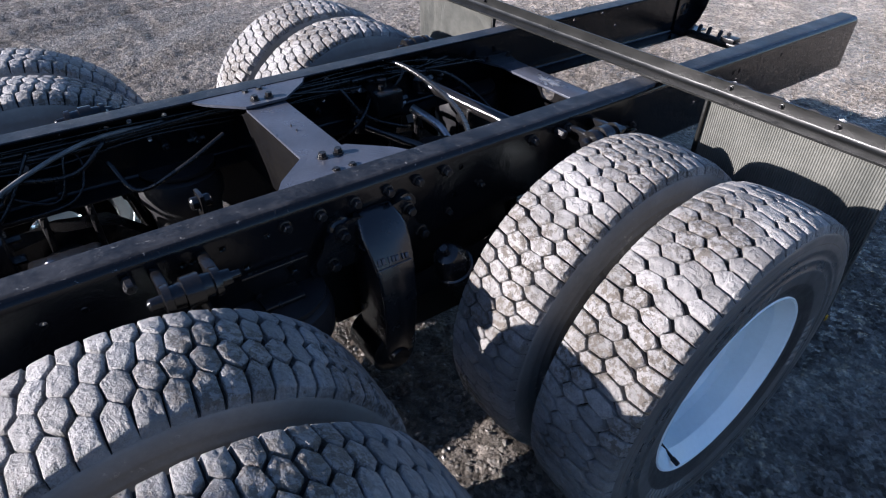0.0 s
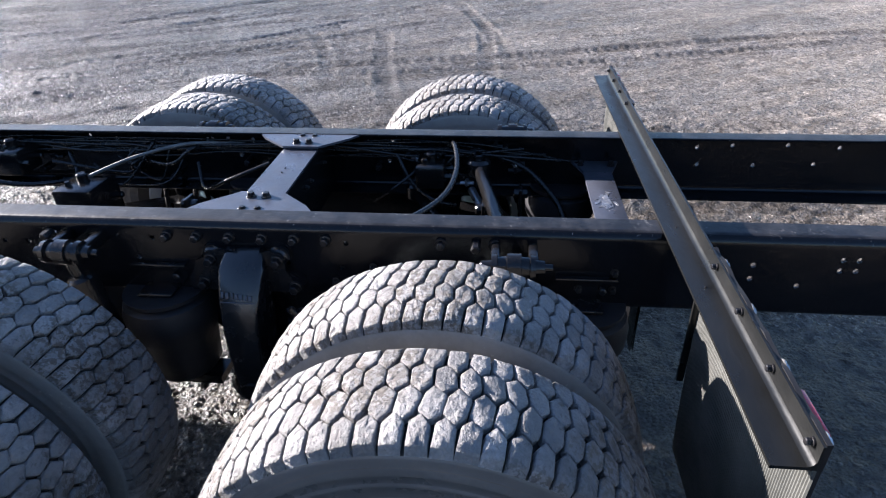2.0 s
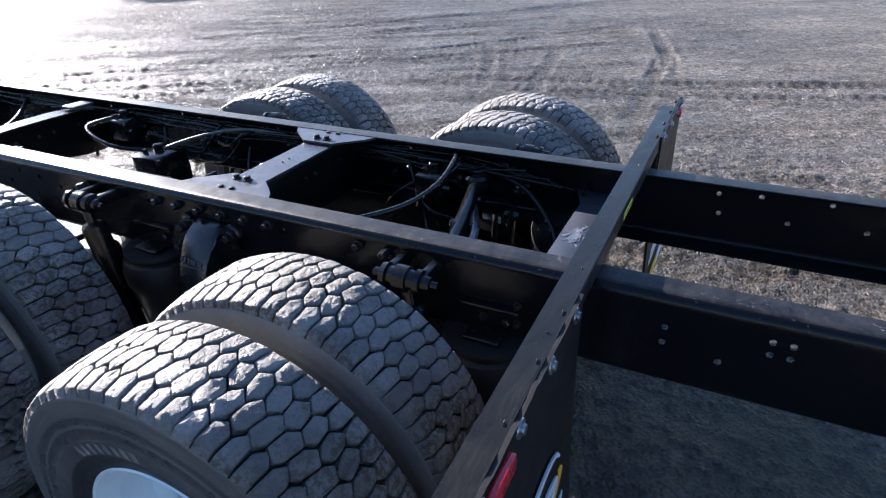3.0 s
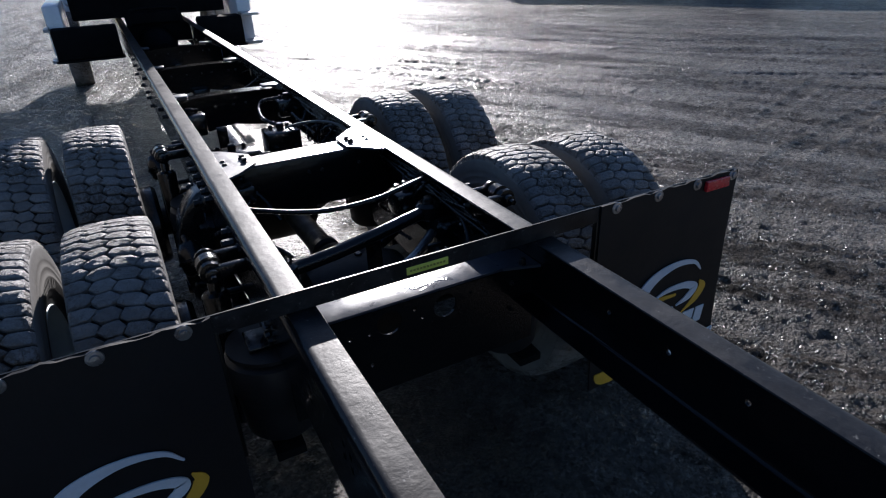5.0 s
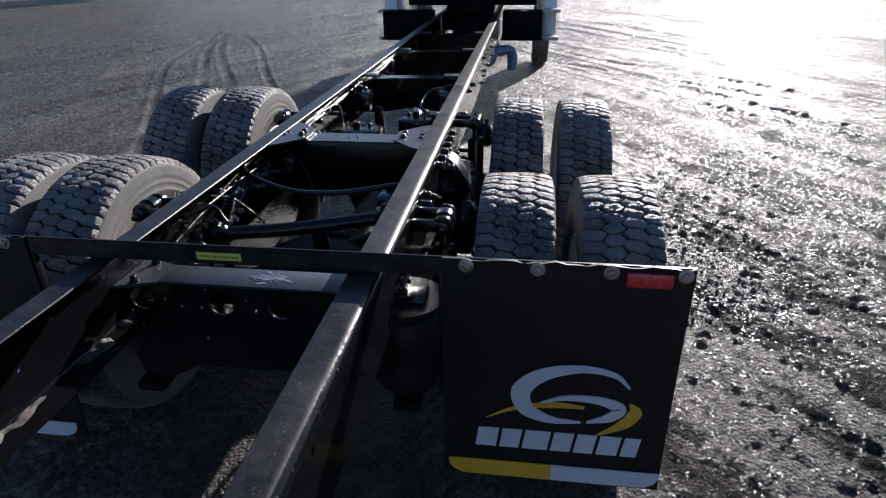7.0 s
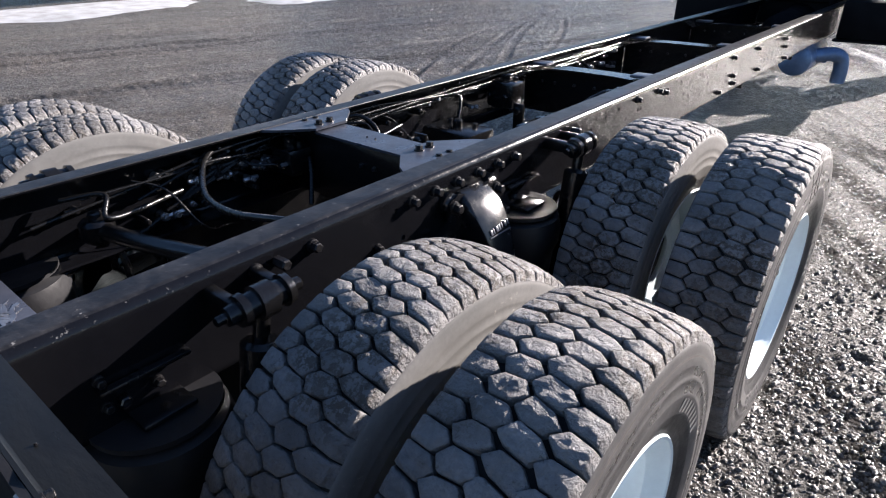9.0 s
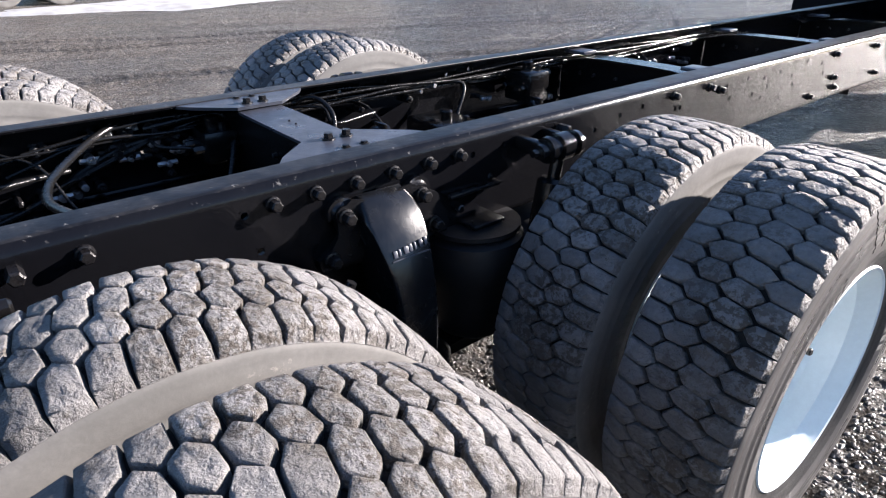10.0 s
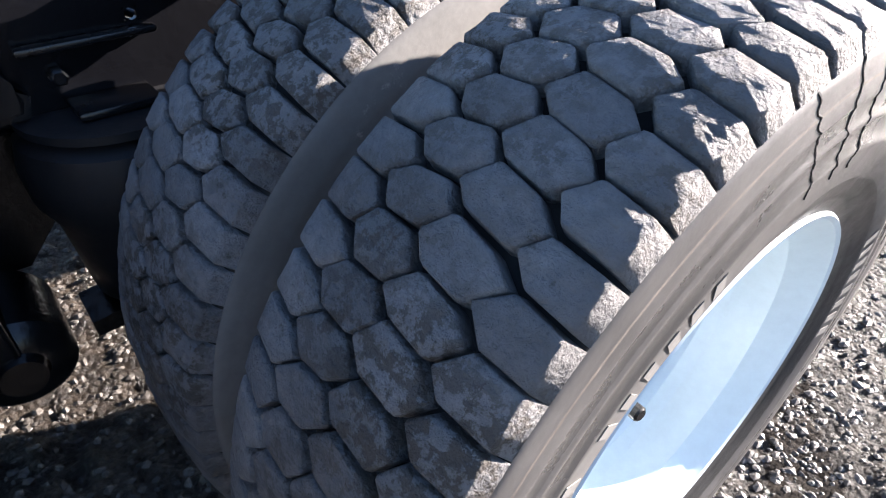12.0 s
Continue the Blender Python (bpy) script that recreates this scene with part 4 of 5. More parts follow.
for k in range(46):                              # many short scratches rubbed through to bare steel
    cx, cy = 0.035 + rs.gauss(0, 0.034), -1.158 + rs.gauss(0, 0.014)
    l, w, turn = rs.uniform(0.008, 0.030), rs.uniform(0.0015, 0.006), rs.gauss(0.25, 0.5)
    ring = [(l * math.cos(t) * rs.uniform(0.7, 1.1), w * math.sin(t) * rs.uniform(0.7, 1.2)) for t in [i * 6.283 / 9 for i in range(9)]]
    add_prism(bm, ring, Matrix.Translation((cx, cy, 0.8624 + k * 0.00002)) @ Matrix.Rotation(turn, 4, "Z"), 0.0005)
part("rubbed_patch", bm, M_STEEL, rear_member, "patch of bare bright steel")
for side in (1, -1):
    for y in (-1.22, -1.10):
        bolt(rear_member, (side * 0.37, y, 0.861), (0, 0, 1), 0.8)

# arched members further forward
for y, drop in ((1.62, 0.0), (2.93, 0.01), (4.25, 0.02)):
    bm = bmesh.new()
    n = 14
    def bow(t): return 0.955 - drop - 0.055 * (2 * t - 1) ** 4
    for (ya, yb, h) in ((y - 0.055, y + 0.055, 0.008),):
        top = [(-0.415 + 0.83 * i / n, bow(i / n)) for i in range(n + 1)]
        add_profile(bm, top + [(x, z - h) for x, z in reversed(top)], ya, yb)
        add_profile(bm, [(x, z - 0.004) for x, z in top] + [(0.415, 0.70), (0.25, 0.70), (0.0, 0.74), (-0.25, 0.70), (-0.415, 0.70)], y - 0.008, y)
    c = part("crossmember", bm, M_CHASSIS, truck, "black arched steel crossmember")
    for x in (-0.3, -0.22, -0.1, 0.02, 0.1, 0.24, 0.3):
        bolt(c, (x, y - 0.008, 0.87), (0, -1, 0), 0.5)
    for side in (1, -1):
        bm = bmesh.new()
        add_box(bm, (side * 0.30 - 0.08, y - 0.045, 0.958 - drop), (side * 0.30 + 0.04, y + 0.045, 0.972 - drop), 0.004)
        part("mounting_plate", bm, M_GREYPAINT, c)

# rear end: curved brackets and a low cross tube with its fittings
for side in (1, -1):
    bm = bmesh.new()
    line = [(-2.74, 0.93), (-2.72, 0.86), (-2.68, 0.80), (-2.62, 0.755), (-2.54, 0.735)]
    outer = [(y - 0.006, z) for y, z in line]
    add_prism(bm, [(y, z) for y, z in line] + [(-2.54, 0.93)], Matrix(((0, 0, side * -1, side * 0.418), (1, 0, 0, 0), (0, 1, 0, 0), (0, 0, 0, 1))), 0.008)
    for a, b in zip(line, line[1:]):
        add_box(bm, (0, 0, 0), (0.07, math.dist(a, b) + 0.004, 0.008), 0.001,
                Matrix.Translation((side * 0.418 - (0.07 if side > 0 else 0), a[0], a[1])) @ Matrix.Rotation(math.atan2(b[1] - a[1], b[0] - a[0]), 4, "X"))
    br = part("end_bracket", bm, M_FRAME, truck, "curved black bracket inside the rail end")
    bm = bmesh.new()
    add_lathe(bm, [(0, 0.030), (0.012, 0.030), (0.012, 0.022), (0.0, 0.022)], 24, Matrix.Translation((side * 0.417 - (0.012 if side > 0 else 0), -2.60, 0.86)))
    part("ring_boss", bm, M_STEEL, br)
bm = bmesh.new()
add_rod(bm, (-0.41, -2.62, 0.735), (0.41, -2.62, 0.735), 0.022, 16)
for x in (0.12, 0.17, 0.24, 0.30):
    add_rod(bm, (x, -2.62, 0.745), (x + 0.01, -2.655, 0.785), 0.012, 10)
add_box(bm, (0.06, -2.66, 0.75), (0.14, -2.59, 0.775), 0.004)
part("rear_tube", bm, M_BOLT, truck, "low rear cross tube with bolted fittings")

# ---- the truck: axles, suspension ----
for n, y in enumerate(AXLES):
    bm = bmesh.new()
    prof = [(-0.60, 0.0001), (-0.60, 0.075), (-0.30, 0.080), (-0.24, 0.11), (-0.19, 0.19), (-0.10, 0.225), (0.10, 0.225), (0.19, 0.19), (0.24, 0.11), (0.30, 0.080), (0.60, 0.075), (0.60, 0.0001)]
    ya = (0.702, -0.628)[n]
    add_lathe(bm, prof, 28, Matrix.Translation((0.0, ya, 0.502)) @ Matrix.Rotation(0.0165, 4, "Y"))
    add_lathe(bm, [(0, 0.0001), (0, 0.17), (0.05, 0.16), (0.12, 0.12), (0.20, 0.085), (0.26, 0.075), (0.26, 0.0001)], 24, Matrix.Translation((0.02, y + 0.16, 0.54)) @ Matrix.Rotation(math.pi / 2, 4, "Z"))
    ax = part("axle_housing", bm, M_AXLE, truck, "black drive axle housing with a round differential")
    for k in range(10):
        a = 6.283 * k / 10
        bolt(ax, (0.02 + 0.15 * math.cos(a), y + 0.18, 0.54 + 0.15 * math.sin(a)), (0, 1, 0), 0.6)
    for side in (1, -1):
        bm = bmesh.new()
        add_lathe(bm, [(0, 0.10), (0.01, 0.20), (0.03, 0.208), (0.13, 0.208), (0.15, 0.19), (0.15, 0.10)], 40, Matrix.Translation((side * 0.60 - (0.15 if side < 0 else 0), ya, 0.502)))
        part("brake_drum", bm, M_CHASSIS, ax)
        bm = bmesh.new()
        add_lathe(bm, [(side * a, r) for a, r in ((0, 0.0001), (0, 0.112), (0.012, 0.115), (0.022, 0.11), (0.026, 0.08), (0.036, 0.072), (0.04, 0.0001))], 32, Matrix.Translation((side * 1.07, ya, 0.502 - side * 0.018)))
        part("hub", bm, M_CHASSIS, ax, "black greasy axle hub")
        # air spring behind the axle on a trailing beam
        bm = bmesh.new()
        add_lathe(bm, [(0, 0.0001), (0, 0.10), (0.02, 0.115), (0.10, 0.122), (0.16, 0.128), (0.20, 0.146), (0.25, 0.148), (0.29, 0.138), (0.305, 0.11), (0.31, 0.13), (0.322, 0.13), (0.322, 0.0001)], 32,
                  Matrix.Translation((side * 0.43, y - 0.375, 0.43)) @ Matrix.Rotation(-math.pi / 2, 4, "Y"))
        part("air_spring", bm, M_BAG, ax, "black rubber air spring")
        bm = bmesh.new()
        add_box(bm, (min(side * 0.43, side * 0.50), y - 0.43, 0.7535), (max(side * 0.43, side * 0.50), y - 0.32, 0.766), 0.004)
        add_box(bm, (min(side * 0.432, side * 0.452), y - 0.47, 0.836), (max(side * 0.432, side * 0.452), y - 0.29, 0.846), 0.003)
        add_rod(bm, (side * 0.431, y - 0.43, 0.80), (side * 0.450, y - 0.43, 0.80), 0.012, 6)
        part("spring_plate", bm, M_CAST, ax, "glossy black plate over the air spring")
        bm = bmesh.new()
        lead = 0.64 if n else 0.42
        beam = [(y + lead, 0.56), (y + 0.20, 0.60), (y + 0.05, 0.625), (y - 0.12, 0.60), (y - 0.28, 0.45), (y - 0.52, 0.43), (y - 0.52, 0.40), (y - 0.26, 0.40), (y - 0.12, 0.44), (y + 0.08, 0.44), (y + 0.20, 0.45), (y + lead, 0.46)]
        add_prism(bm, beam, Matrix(((0, 0, 1, side * 0.45 - 0.045), (1, 0, 0, 0), (0, 1, 0, 0), (0, 0, 0, 1))), 0.09)
        part("suspension_beam", bm, M_CHASSIS, ax)
        for dy in (-0.07, 0.07):
            bm = bmesh.new()
            add_tube(bm, [(side * 0.40, y + dy, 0.40), (side * 0.40, y + dy, 0.66), (side * 0.45, y + dy, 0.70), (side * 0.50, y + dy, 0.66), (side * 0.50, y + dy, 0.40)], 0.012, 8, 5)
            part("u_bolt", bm, M_BOLT, ax)

for side in (1, -1):
    for y in AXLES:
        yc = y - 0.17
        bm = bmesh.new()
        prof = [(0, 0.0001), (0, 0.010), (0.02, 0.011), (0.022, 0.020), (0.045, 0.022), (0.047, 0.034), (0.062, 0.036), (0.064, 0.028), (0.085, 0.030), (0.087, 0.038), (0.125, 0.038), (0.127, 0.030), (0.15, 0.028),
                (0.152, 0.036), (0.168, 0.034), (0.170, 0.016), (0.195, 0.015), (0.2, 0.010), (0.2, 0.0001)]
        add_lathe(bm, prof, 22, Matrix.Translation((side * 0.535, yc - 0.10, 0.935)) @ Matrix.Rotation(math.pi / 2, 4, "Z"))
        add_box(bm, (min(side * 0.43, side * 0.535), yc - 0.062, 0.915), (max(side * 0.43, side * 0.535), yc - 0.035, 0.955), 0.006)
        add_box(bm, (min(side * 0.43, side * 0.535), yc + 0.045, 0.915), (max(side * 0.43, side * 0.535), yc + 0.07, 0.955), 0.006)
        mount = part("shock_mount", bm, M_CHASSIS, truck, "glossy black shock absorber mount")
        bm = bmesh.new()
        p, q = Vector((side * 0.535, yc, 0.915)), Vector((side * 0.545, yc - 0.10, 0.40))
        add_rod(bm, p, p.lerp(q, 0.2), 0.018)
        add_rod(bm, p.lerp(q, 0.12), p.lerp(q, 0.60), 0.043, 20)
        add_rod(bm, p.lerp(q, 0.58), q, 0.036, 20)
        part("shock_absorber", bm, M_CHASSIS, mount)
        bm = bmesh.new()
        add_rod(bm, (side * 0.432, yc + 0.115, 0.945), (side * 0.475, yc + 0.115, 0.945), 0.014, 6)
        part("mount_pin", bm, M_BOLT, mount)
        # brake chamber ahead of the axle
        bm = bmesh.new()
        p, q = Vector((side * 0.535, y + 0.41, 0.63)), Vector((side * 0.555, y + 0.48, 0.76))
        m, n = along(p, q)
        add_lathe(bm, [(0, 0.0001), (0, 0.040), (0.015, 0.052), (0.05, 0.056), (0.052, 0.062), (0.063, 0.062), (0.066, 0.056), (0.11, 0.050), (0.135, 0.034), (0.14, 0.014), (0.17, 0.011), (0.17, 0.0001)], 26, m)
        part("brake_chamber", bm, M_CAST, truck, "glossy black brake chamber")

# cast equaliser brackets at mid-span
for side in (1, -1):
    bm = bmesh.new()
    if side > 0:
        middle, width = (-0.016, -0.017, -0.012, -0.004, 0.004), (0.060, 0.075, 0.057, 0.049, 0.044)
    else:
        middle, width = (-0.014, -0.015, -0.012, -0.010, -0.008), (0.056, 0.071, 0.058, 0.052, 0.046)
    levels = (0.912, 0.870, 0.740, 0.570, 0.420)
    face_z = (0.912, 0.902, 0.886, 0.866, 0.840, 0.800, 0.755, 0.690, 0.600, 0.500, 0.420)
    face_x = (0.445, 0.468, 0.489, 0.507, 0.525, 0.548, 0.566, 0.580, 0.585, 0.580, 0.562)
    prev = None
    for z, xb in zip(face_z, face_x):
        w = float(np.interp(-z, [-l for l in levels], width))
        yc = float(np.interp(-z, [-l for l in levels], middle))
        c, xa = 0.010, 0.435
        sec = [(xa, -w), (xb - c, -w), (xb - c * .3, -w + c * .3), (xb, -w + c), (xb + 0.001, 0), (xb, w - c), (xb - c * .3, w - c * .3), (xb - c, w), (xa, w)]
        ring = [bm.verts.new((side * x, yc + y, z)) for x, y in sec]
        if prev:
            for i in range(len(ring)):
                j = (i + 1) % len(ring)
                bm.faces.new((prev[i], prev[j], ring[j], ring[i]))
        else:
            bm.faces.new(ring)
        prev = ring
    bm.faces.new(prev)
    bracket = part("equaliser_bracket", bm, M_BRACKET, truck, "glossy black cast suspension bracket bolted under the rail", 45)
    bm = bmesh.new()
    ear = [(-0.115, 0.84)] + arc(-0.118, 0.884, 0.036, 200, 60, 7) + [(-0.05, 0.888), (0.0, 0.885), (0.05, 0.900)] + arc(0.092, 0.884, 0.037, 130, -20, 7) + [(0.140, 0.835), (0.165, 0.80), (0.19, 0.785), (0.18, 0.755), (-0.18, 0.755), (-0.185, 0.785), (-0.165, 0.80)]
    add_prism(bm, ear, Matrix(((0, 0, side, side * 0.432), (1, 0, 0, 0), (0, 1, 0, 0), (0, 0, 0, 1))), 0.028)
    bmesh.ops.bevel(bm, geom=[e for e in bm.edges if all(abs(v.co.x) > 0.45 for v in e.verts)], offset=0.014, segments=3, affect="EDGES")
    part("bracket_flange", bm, M_CAST, bracket)
    for y, z in ((-0.117, 0.880), (0.092, 0.880), (-0.161, 0.788), (0.128, 0.795)):
        bolt(bracket, (side * 0.458, y, z), (side, 0, 0), 1.15)
    bm = bmesh.new()
    slope = Matrix.Translation((side * 0.5485, -0.012, 0.800)) @ Matrix.Rotation(side * radians(-26), 4, "Y")
    for i, w in enumerate((0.012, 0.007, 0.014, 0.010, 0.006, 0.012, 0.010)):
        y = -0.045 + i * 0.0145
        add_box(bm, (-0.004, y, -0.008 + i * 0.0012), (0.004, y + w * 0.85, 0.008 + i * 0.0016), 0.001, slope)
    add_box(bm, (-0.003, -0.052, -0.016), (0.003, 0.052, -0.0125), 0.001, slope)
    part("cast_mark", bm, M_GREYPAINT, bracket, "worn raised casting mark")
    # the pivot below it and the hanger plate behind
    bm = bmesh.new()
    add_lathe(bm, [(0, 0.0001), (0, 0.055), (0.01, 0.075), (0.15, 0.075), (0.165, 0.06), (0.17, 0.035), (0.185, 0.03), (0.185, 0.0001)], 28,
              Matrix.Translation((side * 0.40 - (0.185 if side < 0 else 0), 0.035, 0.455)) if side > 0 else Matrix.Translation((-0.40, 0.0, 0.455)) @ Matrix.Rotation(math.pi, 4, "Z"))
    part("pivot_bush", bm, M_CHASSIS, bracket, "black greasy suspension pivot")
    bm = bmesh.new()
    add_prism(bm, [(-0.62, 0.7265), (-0.60, 0.62), (-0.40, 0.56), (-0.05, 0.50), (0.10, 0.50), (0.19, 0.60), (0.21, 0.7265)], Matrix(((0, 0, side, side * 0.372), (1, 0, 0, 0), (0, 1, 0, 0), (0, 0, 0, 1))), 0.014)
    part("hanger_plate", bm, M_CHASSIS, truck, "black hanger plate under the rail")

# torque rods, drive shaft
for pts, r, lab in ((((-0.31, -0.81, 0.835), (-0.05, -0.765, 0.845), (0.30, -0.69, 0.875)), 0.026, "black torque rod"),
                    (((0.35, -0.42, 0.74), (0.02, -0.62, 0.68)), 0.020, "worn torque rod")):
    bm = bmesh.new()
    add_tube(bm, pts, r, 14)
    for p in (pts[0], pts[-1]):
        add_rod(bm, Vector(p) - Vector((0, 0, 0.035)), Vector(p) + Vector((0, 0, 0.035)), r * 1.9, 18)
        add_rod(bm, Vector(p) + Vector((0, 0, 0.03)), Vector(p) + Vector((0, 0, 0.055)), r * 0.8, 6)
    part("torque_rod", bm, M_CHASSIS, truck, lab)
for (p, q) in (((0.0, 0.95, 0.56), (-0.03, 2.75, 0.66)), ((-0.03, 2.95, 0.67), (-0.02, 5.4, 0.74)), ((0.01, -0.22, 0.56), (0.01, 0.36, 0.55))):
    bm = bmesh.new()
    p, q = Vector(p), Vector(q)
    add_rod(bm, p, q, 0.055, 24)
    for f in (0.04, 0.96):
        c = p.lerp(q, f)
        add_rod(bm, c - (q - p).normalized() * 0.03, c + (q - p).normalized() * 0.03, 0.068, 20)
    part("drive_shaft", bm, *((M_STEEL, truck, "bright worn steel drive shaft") if q.y > 1 else (M_AXLE, truck, "dull black drive shaft between the axles")))
bm = bmesh.new()
add_box(bm, (-0.22, 2.86, 0.60), (0.22, 2.94, 0.64), 0.006)
for s in (-1, 1):
    add_box(bm, (s * 0.20 - 0.03, 2.885, 0.62), (s * 0.20 + 0.03, 2.915, 0.74), 0.004)
add_box(bm, (-0.09, 2.84, 0.58), (0.05, 2.96, 0.76), 0.02)
part("shaft_carrier", bm, M_CHASSIS, truck)

# upright pieces seen between the rails
for x, y, z0, z1, w in ((-0.08, 0.34, 0.62, 0.90, 0.03), (0.05, -0.72, 0.60, 0.84, 0.03), (-0.15, 1.15, 0.60, 0.85, 0.03), (0.24, -0.86, 0.58, 0.82, 0.035)):
    bm = bmesh.new()
    add_box(bm, (x - w, y - 0.007, z0), (x + w, y + 0.007, z1), 0.004)
    add_rod(bm, (x, y - 0.03, z1 - 0.03), (x, y + 0.03, z1 - 0.03), 0.02)
    part("steel_strap", bm, M_CHASSIS, truck, "black steel upright strap")
for x, y, z0, z1, w, l in ((-0.18, 0.70, 0.66, 0.83, 0.14, 0.09), (0.14, 0.9, 0.68, 0.85, 0.10, 0.08), (0.30, -0.5, 0.80, 0.90, 0.07, 0.06), (-0.30, -0.12, 0.82, 0.92, 0.06, 0.05), (-0.30, 1.25, 0.80, 0.93, 0.08, 0.06), (0.30, 1.3, 0.82, 0.93, 0.07, 0.06)):
    bm = bmesh.new()
    add_box(bm, (x - w, y - l, z0), (x + w, y + l, z1), 0.015)
    add_rod(bm, (x, y, z1 - 0.01), (x, y, z1 + 0.035), 0.022)
    for s in (-1, 1):
        add_rod(bm, (x + s * w * 0.6, y - l - 0.03, (z0 + z1) / 2), (x + s * w * 0.6, y - l + 0.01, (z0 + z1) / 2), 0.013, 6)
        add_rod(bm, (x + s * w * 0.5, y + l * .4, z1 - 0.01), (x + s * w * 0.5, y + l * .4, z1 + 0.02), 0.012, 6)
    part("air_valve", bm, M_CHASSIS, truck, "black air valve with hose fittings")


# ---- the truck: hoses and cables ----
def hose(points, r, mat=None, lab="black air hose"):
    bm = bmesh.new()
    add_tube(bm, points, r, 8, 7)
    part("hose", bm, mat or M_HOSE, truck, lab, 60)


hose([(0.17, 0.925, 0.835), (0.192, 0.888, 0.857), (0.27, 0.72, 0.91), (0.34, 0.52, 0.94), (0.375, 0.30, 0.93)], 0.0075, M_GREYHOSE, "worn grey hose hanging over the frame opening")
hose([(0.375, -0.56, 0.935), (0.335, -0.60, 0.945), (0.305, -0.60, 0.925), (0.305, -0.555, 0.875), (0.325, -0.50, 0.81), (0.336, -0.45, 0.785), (0.345, -0.40, 0.775)], 0.006, None, "black hose curling down inside the rail")
hose([(0.36, -0.35, 0.90), (0.30, -0.42, 0.80), (0.22, -0.52, 0.76), (0.26, -0.60, 0.72)], 0.008)
hose([(0.36, -0.40, 0.92), (0.38, -0.62, 0.91), (0.37, -0.85, 0.86), (0.30, -1.00, 0.74), (0.22, -1.05, 0.66)], 0.012)
hose([(0.33, -0.66, 0.76), (0.20, -0.72, 0.70), (0.05, -0.70, 0.62)], 0.018, M_STEEL, "bright braided steel hose")
hose([(-0.40, -0.36, 0.95), (-0.313, -0.455, 0.933), (-0.10, -0.575, 0.922), (0.10, -0.615, 0.935), (0.284, -0.60, 0.962), (0.39, -0.56, 0.965)], 0.010)
hose([(-0.37, -0.20, 0.91), (-0.385, -0.40, 0.87), (-0.39, -0.65, 0.75), (-0.37, -0.95, 0.70)], 0.011)
hose([(-0.37, -0.30, 0.93), (-0.36, -0.10, 0.945), (-0.30, -0.06, 0.92), (-0.22, -0.10, 0.85), (-0.16, -0.16, 0.74)], 0.009)
hose([(-0.38, 0.15, 0.93), (-0.33, 0.24, 0.95), (-0.24, 0.26, 0.90), (-0.20, 0.22, 0.78)], 0.009)
hose([(0.30, 1.30, 0.94), (0.16, 1.42, 0.90), (0.12, 1.20, 0.84), (0.28, 1.05, 0.80), (0.37, 1.10, 0.88)], 0.011)
hose([(0.36, 2.2, 0.92), (0.15, 2.05, 0.86), (-0.1, 2.0, 0.84), (-0.36, 2.15, 0.90)], 0.011)
hose([(0.24, 0.15, 0.90), (0.20, 0.32, 0.84), (0.25, 0.45, 0.78), (0.33, 0.5, 0.86)], 0.008)
rs = random.Random(21)
for side, y0, y1, count in ((1, -1.0, 3.4, 9), (-1, -0.95, 3.2, 6)):
    for k in range(count):
        a = y0 + rs.uniform(-0.1, 0.5)
        b = y1 + rs.uniform(-1.6, 0.3)
        pts, n = [], 11
        x0, z0 = side * (0.395 - 0.012 * (k % 3)), 0.915 + 0.012 * (k % 4)
        for i in range(n + 1):
            y = a + (b - a) * i / n
            pts.append((x0 - side * abs(rs.gauss(0, 0.012)), y, z0 - abs(rs.gauss(0, 0.016)) - (0.10 * rs.random() if i in (0, n) else 0)))
        hose(pts, rs.choice((0.004, 0.0055, 0.007)), None, "black cable along the rail")
    for k in range(8 if side > 0 else 7):
        y = rs.uniform(y0, 1.6)
        x = side * 0.39
        pts = [(x, y, 0.92), (x - side * rs.uniform(.02, .09), y + rs.uniform(-.05, .12), rs.uniform(0.86, 0.94)), (x - side * rs.uniform(.06, .16), y + rs.uniform(.05, .22), rs.uniform(0.74, 0.88)), (x - side * rs.uniform(.0, .12), y + rs.uniform(.18, .36), rs.uniform(0.66, 0.9))]
        hose(pts, rs.choice((0.004, 0.006, 0.008)), None, "loose black cable")
for k in range(104):
    side = rs.choice((1, -1)) if k < 80 else -1
    y = rs.choice((rs.uniform(-0.95, -0.2), rs.uniform(0.2, 1.5), rs.uniform(1.7, 2.8))) if k < 80 else rs.uniform(-0.46, -0.14)
    z = rs.uniform(0.76 if k < 80 else 0.84, 0.93)
    bm = bmesh.new()
    x = side * RAIL_X - side * 0.009
    l = rs.uniform(0.02, 0.06)
    add_rod(bm, (x, y, z), (x - side * l, y, z), rs.uniform(0.008, 0.016), 8)
    add_rod(bm, (x - side * l, y, z), (x - side * (l + 0.012), y, z), rs.uniform(0.006, 0.012), 6)
    if rs.random() < 0.5:
        add_rod(bm, (x - side * l * .7, y - 0.03, z), (x - side * l * .7, y + 0.03, z), 0.009, 6)
    part("hose_fitting", bm, M_STEEL if k % 5 < 2 else M_BOLT, truck, "bright hose fitting" if k % 5 < 2 else "")

